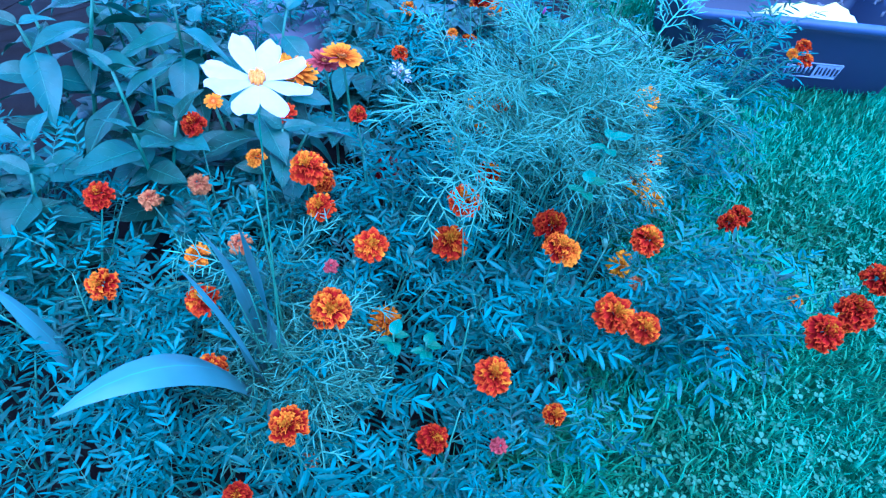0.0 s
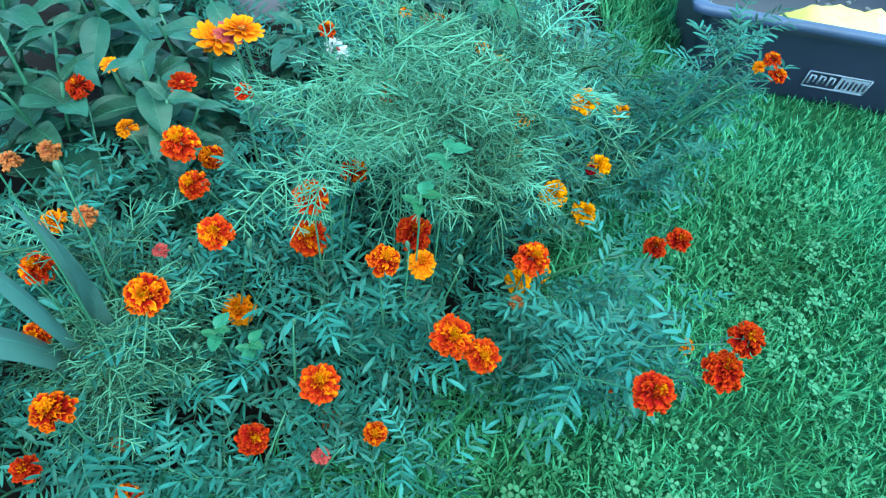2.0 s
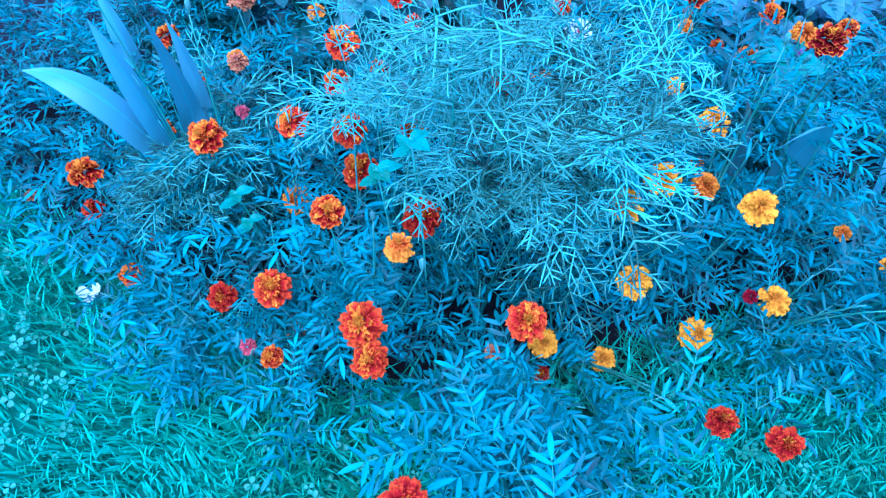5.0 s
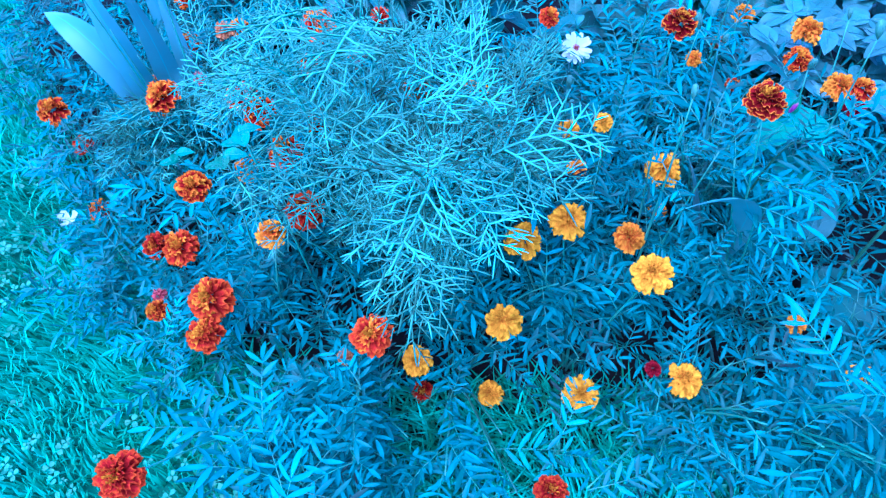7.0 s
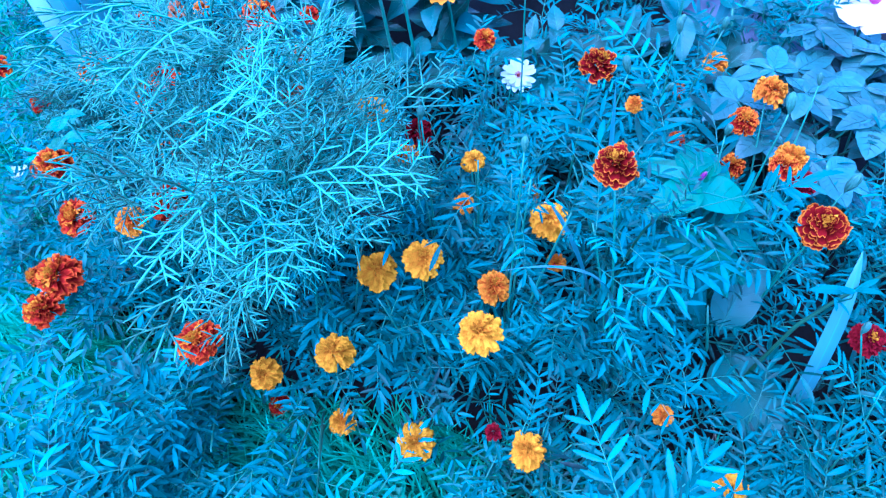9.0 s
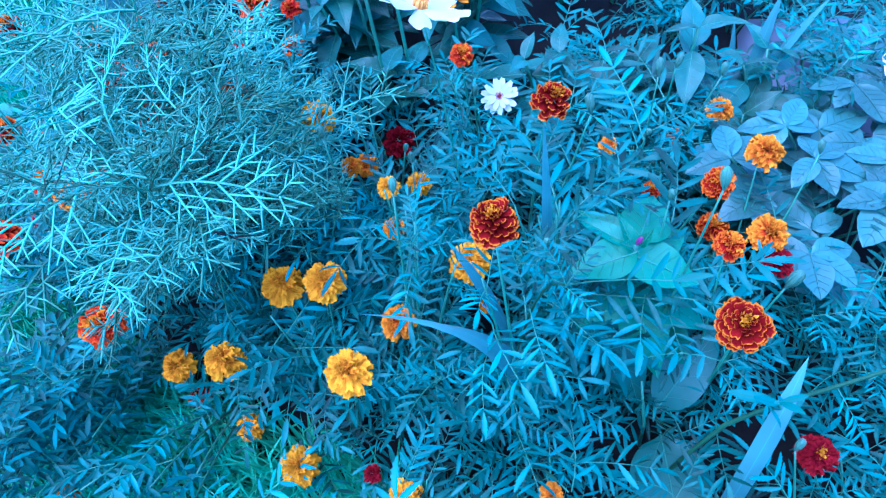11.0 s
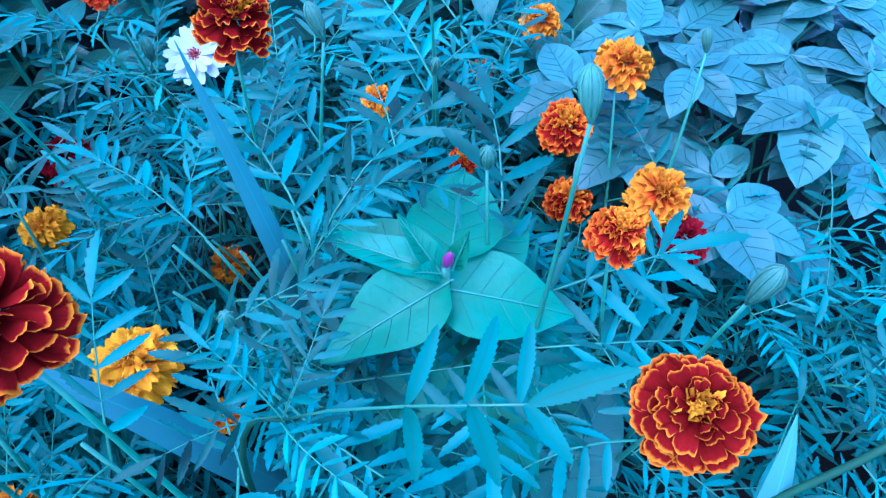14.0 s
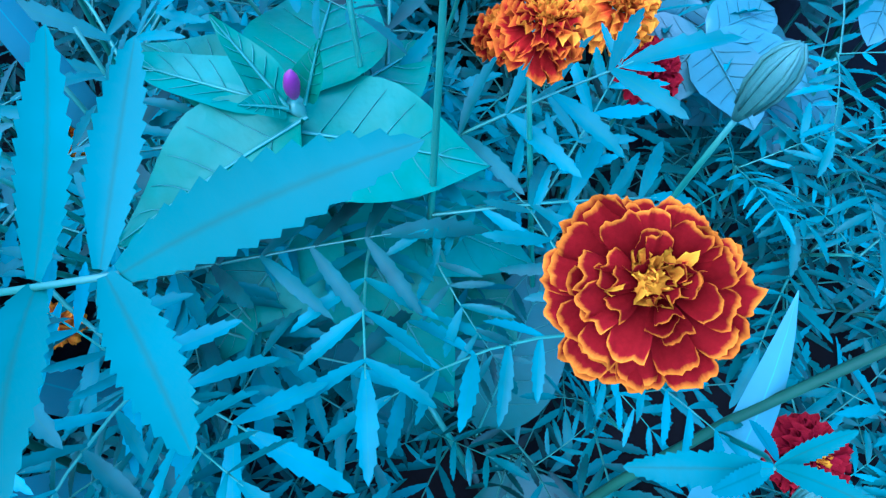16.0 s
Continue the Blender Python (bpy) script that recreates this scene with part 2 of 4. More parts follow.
def pinnate_leaf(r, length, pairs, curl, teeth=0.0, stations=6, wide=1.0):
    """A marigold leaf along +y: a thin rachis with pairs of toothed leaflets and one at the end."""
    s = Shape()

    def spine(t):
        return Vector((0.06 * length * math.sin(t * 2 + curl), length * t, 0.10 * length * math.sin(t * 2.2) - curl * length * t * t * 0.55))

    pts = [spine(i / 4) for i in range(5)]
    s.tube(pts, [0.0008 - 0.0005 * i / 4 for i in range(5)], 3, 1, False)
    for k in range(pairs):
        t = 0.22 + 0.70 * k / (pairs - 1)
        size = length * (0.37 - 0.18 * abs(t - 0.5)) * r.uniform(0.85, 1.12)
        for sgn in (-1, 1):
            lf = leaflet(size, size * r.uniform(0.18, 0.24) * wide, r.uniform(0.1, 0.45), r.uniform(-0.05, 0.3), teeth, stations)
            turn = math.radians(sgn * r.uniform(40, 66))
            way = Vector((math.sin(turn), math.cos(turn), r.uniform(-0.35, 0.3)))
            s.add(lf, pointing(spine(t + r.uniform(-0.015, 0.015)), way, (r.uniform(-0.4, 0.4), 0, 1)))
    end = leaflet(length * 0.36, length * 0.080 * wide, 0.25, 0.2, teeth, stations)
    s.add(end, pointing(spine(0.97), spine(1.0) - spine(0.9)))
    return s


def thread_leaf(r, length):
    """A feathery cosmos leaf along +y: a rachis with opposite side stalks, each parted again into straight, well spaced threads."""
    s = Shape()
    w = 0.00092
    bow = r.uniform(-0.05, 0.05)

    def spine(t):
        return Vector((bow * length * math.sin(3 * t), length * t, 0.12 * length * math.sin(2.4 * t) - 0.30 * length * t * t))

    def prong(a, way, ln, thick):
        sag = Vector((0, 0.03, -0.05)) * ln
        s.tube([a, a + way * ln * 0.55 + sag * 0.2, a + way * ln + sag], [thick, thick, thick * 0.5], 3, 0, False)

    def turned(way, deg, rise):
        return (Matrix.Rotation(radians(deg), 3, "Z") @ way + Vector((0, 0, rise))).normalized()

    s.tube([spine(i / 5) for i in range(6)], [w * 1.5 - w * 0.6 * i / 5 for i in range(6)], 3, 0, False)
    for k in range(5):
        t = 0.16 + 0.78 * k / 4
        for sgn in (-1, 1):
            ln = length * 0.52 * (1.0 - 0.75 * abs(t - 0.36)) * r.uniform(0.8, 1.15)
            p0 = spine(min(1.0, t + r.uniform(-0.02, 0.02)))
            way = turned(Vector((0, 1, 0)), -sgn * r.uniform(38, 60), r.uniform(-0.3, 0.35))
            prong(p0, way, ln, w)
            for u, sg in ((0.30, 1), (0.46, -1), (0.64, 1)):
                w2 = turned(way, sg * r.uniform(34, 52), r.uniform(-0.18, 0.18))
                l2 = ln * (0.58 - 0.28 * u) * r.uniform(0.8, 1.2)
                prong(p0 + way * ln * u, w2, l2, w * 0.9)
    prong(spine(0.98), (spine(1.0) - spine(0.9)).normalized(), length * 0.22, w)
    return s


def broad_leaf(r, length, width, shape=1.0, fold=0.2, droop=0.25, wave=0.03, teeth=0.0, taper=0.72):
    """A broad leaf along +y with a raised midrib, side veins in relief and a wavy edge; shape < 1 widens it towards the base."""
    s = Shape()
    n, m = 13, 9
    ph = r.uniform(0, 6)
    rows, uvs = [], []
    for i in range(n):
        t = i / (n - 1)
        w = width * 0.5 * math.sin(math.pi * t ** shape) ** taper if 0 < i < n - 1 else 0.0004
        if teeth and 0 < i < n - 1:
            w *= 1 + (teeth if i % 2 else -teeth)
        row, uvr = [], []
        for j in range(m):
            u = -1 + 2 * j / (m - 1)
            z = -droop * length * t * t + fold * abs(u) * w + wave * length * math.sin(t * 9 + ph + u) * abs(u)
            z += 0.008 * length * math.sin((t - abs(u) * 0.18) * 40) * abs(u) * (1 - abs(u)) * 2
            row.append((u * w, length * t + 0.10 * length * abs(u) * (1 - t) * 0.3, z))
            uvr.append((u, t))
        rows.append(row)
        uvs.append(uvr)
    s.sheet(rows, uvs, 0)
    s.tube([(0, length * t, -droop * length * t * t + 0.0006) for t in (0, 0.25, 0.5, 0.75, 0.98)], [0.0009, 0.0007, 0.0006, 0.0004, 0.0002], 4, 1, False)
    for t in (0.18, 0.32, 0.46, 0.6, 0.74):
        for sgn in (-1, 1):
            pts = []
            for q in (0.0, 0.3, 0.6, 0.85):
                tt = min(0.97, t + q * 0.17)
                w = width * 0.5 * math.sin(math.pi * tt ** shape) ** taper
                pts.append((sgn * q * w, length * tt, -droop * length * tt * tt + fold * q * w + wave * length * math.sin(tt * 9 + ph + sgn * q) * q + 0.0004))
            s.tube(pts, [0.00028, 0.00022, 0.0002, 0.0001], 3, 1, False)
    return s


r1 = random.Random(3)
MARIGOLD_LEAVES = [pinnate_leaf(r1, 0.075, 5, c, 0.0, 5).mesh("marigold_leaf", LEAF, LEAF_STEM) for c in (0.1, 0.45, 0.9, 0.25, 1.2, 0.65)]
TOOTHED_LEAVES = [pinnate_leaf(r1, 0.075, 5, c, 0.20, 15, 0.84).mesh("marigold_leaf", LEAF, LEAF_STEM) for c in (0.1, 0.35, 0.6, 0.2, 0.8)]
THREAD_LEAVES = [thread_leaf(r1, 0.090) for _ in range(6)]
BROAD_LEAVES = [broad_leaf(r1, 0.10, 0.050, 0.72, 0.24, d, 0.03, 0.0, 0.95).mesh("broad_leaf", BROAD, VEIN) for d in (0.15, 0.35, 0.55, 0.25)]
MIRABILIS_LEAVES = [broad_leaf(r1, 0.075, 0.047, 0.72, 0.18, d, 0.025).mesh("ovate_leaf", BROAD_PALE, VEIN) for d in (0.1, 0.3, 0.2)]
CREEPER_LEAVES = [broad_leaf(r1, 0.055, 0.033, 0.85, 0.16, d, 0.02, 0.02).mesh("oval_leaflet", CREEPER, CREEPER) for d in (0.1, 0.3, 0.2)]


# ---------------------------------------------------------------- flowers
def petal(r, length, width, cup, lift, ruffle, rows_n=5, cols=7, tip=0.30, frill=0.0, lobes=0.045):
    """A ruffled fan-shaped petal along +y from its claw, rising by lift and cupped at the sides."""
    s = Shape()
    ph = r.uniform(0, 6)
    rows, uvs = [], []
    for i in range(rows_n):
        t = i / (rows_n - 1)
        row, uvr = [], []
        for j in range(cols):
            u = math.sin(math.pi * 0.5 * (-1 + 2 * j / (cols - 1)))
            w = width * 0.5 * (0.28 + 0.72 * math.sin(min(1.0, t * 1.08) * math.pi * 0.55))
            y = length * t * (1 - tip * (1 - math.sqrt(1 - 0.98 * u * u)) * t) * (1 + (lobes * math.sin(u * 7 + ph) + frill * math.sin(u * 16 + 2 * ph)) * t)
            z = lift * length * t * t + cup * u * u * w + ruffle * length * math.sin(u * 5 + ph) * t ** 3
            z += 0.07 * length * max(0.0, t - 0.75) * 4 * abs(math.sin(u * 3 + ph))
            row.append((u * w, y, z))
            uvr.append((u * min(1.0, 0.35 + 0.75 * t), t))
        rows.append(row)
        uvs.append(uvr)
    s.sheet(rows, uvs)
    return s


r2 = random.Random(11)
RINGS = (  # petals, distance from the axis, height, tilt above the horizontal, size
    (16, 0.11, -0.14, -20, 0.98), (17, 0.11, -0.07, -2, 0.92), (15, 0.10, 0.0, 18, 0.82), (13, 0.08, 0.05, 36, 0.70), (10, 0.06, 0.08, 54, 0.56), (7, 0.04, 0.09, 68, 0.42))


def marigold_petals(r, messy=0.0, full=1.0):
    """The poses, sizes and rings of the petals of a double marigold of diameter 1."""
    out = []
    for level, (n, away, height, tilt, size) in enumerate(RINGS):
        n = round(n * full)
        turn = r.uniform(0, 360)
        for k in range(n):
            if r.random() < 0.06 + messy * 0.3:
                continue
            a = turn + 360 * k / n + r.uniform(-12, 12)
            el = tilt + r.uniform(-18, 18) - messy * r.uniform(0, 70)
            m = pose(0, 0, height, 0, 0, a) @ pose(0, away, 0, el, r.uniform(-20, 20), 0)
            out.append((m, size * r.uniform(0.82, 1.08), level))
    return out


def tint(r, look_of, level):
    """The colouring of a petal by its ring: the inner ones are flecked with the second colour."""
    return INNER[look_of] if r.random() < (0.0, 0.04, 0.16, 0.40, 0.75, 1.0)[level] else look_of


def heart(r):
    """The tuft of curled florets in the middle."""
    s = Shape()
    s.tube([(0, 0, 0.0), (0, 0, 0.05), (0, 0, 0.10), (0, 0, 0.13)], [0.10, 0.10, 0.07, 0.02], 8, 0)
    for k in range(24):
        a, d = r.uniform(0, 360), 0.085 * math.sqrt(r.random())
        lf = petal(r, r.uniform(0.10, 0.17), r.uniform(0.035, 0.06), 1.2, r.uniform(-0.5, 0.3), 0.12, 5, 5)
        s.add(lf, pose(0, 0, 0.06, 0, 0, a) @ pose(0, d, 0.02, r.uniform(45, 85), r.uniform(-40, 40), 0))
    for k in range(16):
        a, d = r.uniform(0, 6.3), 0.06 * math.sqrt(r.random())
        x, y = d * math.cos(a), d * math.sin(a)
        h = r.uniform(0.16, 0.25)
        s.tube([(x * 0.5, y * 0.5, 0), (x, y, h * 0.75), (x + r.uniform(-0.03, 0.03), y + r.uniform(-0.03, 0.03), h)], [0.007, 0.006, 0.005], 4, 0)
    return s


def calyx():
    """The green cup under a marigold, swelling from its stalk."""
    s = Shape()
    s.tube([(0, 0, -0.42), (0, 0, -0.34), (0, 0, -0.2), (0, 0, -0.05), (0, 0, 0.0)], [0.035, 0.08, 0.125, 0.13, 0.10], 8, 0)
    return s


CURVES = ((-0.45, -0.20), (-0.25, 0.10), (0.25, -0.30), (-0.55, -0.05), (0.35, 0.15))
PETAL_SHAPES = [petal(r2, 0.37, 0.19, c, l, 0.22, 5, 7, 0.24, 0.0, 0.10) for c, l in CURVES]
FINE_SHAPES = [petal(r2, 0.365, 0.225, c, l, 0.09, 9, 15, 0.17, 0.016, 0.02) for c, l in CURVES]
HEART = heart(r2).mesh("flower_heart", PETALS["honey"])
CALYX = calyx().mesh("calyx", BUD)
PETAL_MESHES, FINE_PETALS, FLOWER_MESHES = {}, {}, {}
for kind_name, mat in PETALS.items():
    PETAL_MESHES[kind_name] = [p.mesh("petal", mat) for p in PETAL_SHAPES]
FINE_PETALS["red"] = [p.mesh("petal", PETALS["red"]) for p in FINE_SHAPES]
for kind_name in INNER:
    FLOWER_MESHES[kind_name] = []
    for _ in range(4):
        whole = Shape()
        for m, size, level in marigold_petals(r2, 0.8 if kind_name in ("faded", "rose") else 0.10, 1.25):
            one = Shape()
            one.add(r2.choice(PETAL_SHAPES), m @ Matrix.Diagonal((size, size, size, 1)))
            one.slot = [0 if tint(r2, kind_name, level) == kind_name else 1] * len(one.f)
            whole.add(one, Matrix.Identity(4))
        FLOWER_MESHES[kind_name].append(whole.mesh("petals", PETALS[kind_name], PETALS[INNER[kind_name]]))


# ---------------------------------------------------------------- ground
BED = [(-1.1, -0.12), (-0.55, 0.06), (-0.26, 0.19), (-0.05, 0.31), (0.12, 0.40), (0.21, 0.48), (0.27, 0.60), (0.33, 0.75), (0.36, 0.93), (0.39, 1.08),
       (0.41, 1.30), (0.40, 1.60), (0.30, 1.95), (0.0, 2.25), (-0.5, 2.4), (-1.1, 2.4)]


def in_bed(x, y):
    inside, n = False, len(BED)
    for i in range(n):
        (x1, y1), (x2, y2) = BED[i], BED[(i + 1) % n]
        if (y1 > y) != (y2 > y) and x < x1 + (y - y1) / (y2 - y1) * (x2 - x1):
            inside = not inside
    return inside


gs = Shape()
edges = [-60, -12, -4, -2] + [-1.5 + 0.1 * i for i in range(31)] + [1.8, 2.5, 5, 14, 60]
gs.sheet([[(x, y + 0.8, 0.006 * noise.noise((x * 4, y * 4, 0)) if abs(x) < 1.6 and abs(y) < 1.6 else 0.0) for x in edges] for y in edges])
ground = place("ground", gs.mesh("ground", TURF))
tagged(ground, "mown green lawn turf over dark earth", "lawn", kind="structure")

bs = Shape()
steps = 40
rows = []
for i in range(steps + 1):
    t = i / steps * (len(BED) - 1)
    k = min(int(t), len(BED) - 2)
    a, b = Vector(BED[k]), Vector(BED[k + 1])
    p = a.lerp(b, t - k)
    rows.append([(p.x + (-1.1 - p.x) * u, p.y + (1.0 - p.y) * u * 0.9,
                  -0.004 + 0.028 * min(1, u * 9) + 0.016 * noise.noise((p.x * 9 + u * 30, p.y * 9, 3)) * min(1, u * 9)) for u in (0, 0.03, 0.08, 0.15, 0.25, 0.36, 0.5, 0.7, 1.0)])
bs.sheet(rows)
tagged(place("flower_bed_soil", bs.mesh("flower_bed_soil", SOIL)), "dark crumbly soil of a flower bed", "soil", kind="structure")


def lawn(count, seed):
    """Grass blades, each two bent segments, thicker along the uncut edge of the bed."""
    r = np.random.RandomState(seed)
    verts, faces = [], []
    n = 0
    while n < count:
        x, y = r.uniform(-1.2, 1.7), r.uniform(-0.25, 2.3)
        if in_bed(x, y) and not (in_bed(x + 0.07, y) and in_bed(x, y - 0.05)):
            long = 2.4
        elif in_bed(x, y):
            continue
        else:
            long = 1.0 + 1.3 * (in_bed(x - 0.10, y) or in_bed(x, y + 0.10)) * r.rand()
        if (x - 0.4) ** 2 + (y - 0.8) ** 2 > 0.55 and r.rand() < 0.45:
            continue
        clump = noise.noise((x * 9, y * 9, 1.5))
        h = (0.017 + 0.012 * r.rand() + 0.008 * clump) * long
        a = r.uniform(0, 6.283) if r.rand() < 0.6 else 4.5 + 2.5 * clump
        lean = r.uniform(0.25, 1.1) * h
        w = r.uniform(0.0008, 0.0019)
        dx, dy = math.cos(a), math.sin(a)
        k = len(verts)
        verts += [(x - dy * w, y + dx * w, -0.004), (x + dy * w, y - dx * w, -0.004),
                  (x + dx * lean * 0.4 - dy * w, y + dy * lean * 0.4 + dx * w, h * 0.65), (x + dx * lean * 0.4 + dy * w, y + dy * lean * 0.4 - dx * w, h * 0.65),
                  (x + dx * lean, y + dy * lean, h)]
        faces += [(k, k + 1, k + 3, k + 2), (k + 2, k + 3, k + 4)]
        n += 1
    s = Shape()
    s.v, s.f, s.uv, s.slot = verts, faces, [(0, 0)] * len(verts), [0] * len(faces)
    return s.mesh("grass", GRASS)


tagged(place("grass", lawn(110000, 5)), "short green lawn grass, longer along the bed", "grass", kind="stuff")


def clovers(count, seed):
    r = random.Random(seed)
    s = Shape()
    n = 0
    while n < count:
        x, y = r.uniform(-0.3, 1.5), r.uniform(-0.2, 1.3)
        if in_bed(x, y) or noise.noise((x * 5, y * 5, 7)) < r.uniform(-0.45, 0.45):
            continue
        z, size = r.uniform(0.014, 0.030), r.uniform(0.004, 0.0095)
        tilt = (r.uniform(-0.4, 0.4), r.uniform(-0.4, 0.4), 1)
        turn = r.uniform(0, 120)
        s.tube([(x, y, 0), (x + 0.003, y, z)], [0.0005, 0.0004], 3, 0, False)
        for k in range(3):
            lobe = Shape()
            lobe.sheet([[(0, 0.0004, 0), (0, 0.0005, 0), (0, 0.0006, 0)], [(-0.38 * size, 0.45 * size, 0.12 * size), (0, 0.5 * size, 0), (0.38 * size, 0.45 * size, 0.12 * size)],
                        [(-0.44 * size, 0.85 * size, 0.14 * size), (0, 0.9 * size, 0), (0.44 * size, 0.85 * size, 0.14 * size)],
                        [(-0.2 * size, 1.05 * size, 0.06 * size), (0, 0.96 * size, 0), (0.2 * size, 1.05 * size, 0.06 * size)]])
            s.add(lobe, facing((x + 0.003, y, z), tilt, turn + 120 * k))
        n += 1
    return s.mesh("clover", CLOVER)


tagged(place("clover", clovers(2600, 9)), "low pale green clover leaves in the lawn", "clover", kind="stuff")

# ---------------------------------------------------------------- marigolds
# blooms: x, y, z of the face, diameter, colouring
BLOOMS = [
    (-.341, .697, .280, .037, "crimson"), (-.184, .660, .270, .052, "scarlet"), (-.176, .706, .211, .036, "amber"), (-.165, .640, .222, .042, "scarlet"),
    (-.247, .653, .275, .027, "orange"), (-.135, .744, .299, .027, "crimson"), (-.283, .566, .293, .030, "faded"), (-.289, .540, .206, .034, "orange"),
    (-.229, .531, .246, .032, "faded"), (-.255, .470, .215, .042, "scarlet"), (-.228, .409, .172, .038, "amber"), (-.082, .551, .253, .046, "scarlet"),
    (-.105, .452, .248, .050, "amber"), (-.057, .534, .146, .045, "orange"), (-.117, .316, .244, .043, "amber"), (.024, .404, .109, .042, "crimson"),
    (.085, .472, .063, .034, "faded"), (.099, .411, .099, .024, "rose"), (.153, .431, .151, .029, "amber"), (-.109, .356, .105, .024, "faded"),
    (-.118, .505, .255, .020, "rose"), (.017, .591, .309, .043, "scarlet"), (.008, .601, .232, .050, "scarlet"), (.045, .660, .300, .036, "amber"),
    (.050, .770, .336, .036, "faded"), (.129, .628, .262, .048, "crimson"), (.124, .529, .316, .037, "amber"), (.148, .590, .255, .037, "orange"),
    (.268, .680, .219, .049, "scarlet"), (.264, .646, .165, .022, "faded"), (.207, .519, .236, .052, "scarlet"), (.240, .512, .227, .042, "scarlet"),
    (.080, .460, .171, .050, "scarlet"), (.272, .814, .210, .044, "yellow"), (.332, .892, .124, .044, "yellow"), (.338, 1.004, .131, .044, "yellow"),
    (.283, .956, .273, .045, "yellow"), (.196, .855, .239, .045, "yellow"), (.195, .903, .258, .046, "yellow"), (.203, .972, .221, .038, "orange"),
    (.262, .720, .123, .040, "yellow"), (.269, .721, .055, .030, "crimson"), (.432, .830, .150, .038, "crimson"), (.480, .893, .118, .042, "crimson"), (.412, .640, .075, .036, "amber"),
    (.400, .476, .300, .045, "crimson"), (.480, .558, .263, .048, "crimson"), (.485, .566, .305, .040, "crimson"), (.500, .580, .215, .030, "amber"),
    (.470, .640, .180, .022, "orange"), (.522, 1.058, .344, .027, "scarlet"), (.548, 1.078, .312, .029, "scarlet"), (.508, 1.050, .330, .020, "orange"), (-.167, .294, .132, .032, "crimson"),
    (-.300, .210, .067, .022, "faded"), (-.376, .525, .294, .036, "crimson"), (-.364, .462, .220, .040, "amber"), (-.345, .568, .260, .030, "faded"), (-.077, .311, .092, .036, "amber"), (.310, 1.138, .153, .024, "orange"), 
    (.046, .946, .231, .030, "yellow"), (.033, .865, .227, .026, "orange"), (.105, .940, .231, .026, "orange"), (.140, 1.028, .250, .046, "yellow"),
    (.134, 1.042, .160, .026, "orange"), (.010, 1.246, .260, .036, "amber"), (-.137, 1.253, .222, .034, "orange"), (.037, 1.303, .228, .044, "orange"),
    (.287, .800, .065, .036, "yellow"), (.325, .971, .140, .020, "maroon"), (.367, 1.204, .110, .036, "yellow"), (-.110, .962, .280, .030, "scarlet"),
    (.020, .835, .290, .042, "yellow"), (-.107, .867, .131, .050, "maroon"), (-.002, .866, .194, .032, "orange"), (.122, .950, .317, .024, "yellow"),
    (.006, 1.018, .129, .032, "orange"), (.199, 1.064, .398, .042, "red"), (.001, 1.080, .335, .046, "red"), (-.040, 1.136, .238, .024, "orange"),
    (-.016, 1.189, .204, .022, "scarlet"), (-.103, 1.207, .203, .022, "faded"), (-.008, 1.262, .170, .038, "amber"), (.117, 1.248, .304, .030, "amber"),
    (.060, 1.315, .213, .034, "maroon"), (-.020, 1.382, .099, .030, "faded"), (-.051, 1.293, .252, .044, "orange"), (.2035, 1.2515, .322, .0465, "red"), (.2177, 1.366, .145, .040, "maroon"),
]
# buds: x, y, z, length
BUDS = [(-.036, .548, .256, .013), (-.098, .529, .240, .012), (-.049, .439, .202, .013), (.158, .493, .129, .010), (.042, .484, .230, .009),
        (.133, .570, .296, .011), (.187, .598, .266, .014), (.120, 1.221, .385, .017), (.198, .992, .415, .012), (-.133, 1.196, .283, .015), (-.110, 1.238, .296, .014),
        (-.064, 1.171, .329, .016), (-.043, 1.174, .258, .013), (.031, .891, .303, .013), (.046, .945, .272, .013), (.008, .925, .242, .012), (.092, 1.193, .323, .015),
        (-.045, 1.336, .268, .013), (.170, 1.100, .335, .012), (-.106, .976, .232, .016), (-.019, 1.111, .314, .018), (.13, .905, .384, .013), (.47, .75, .10, .010),
        (-.19, .49, .36, .014), (.05, 1.20, .17, .012), (.235, 1.33, .20, .014), (.159, 1.288, .326, .019)]
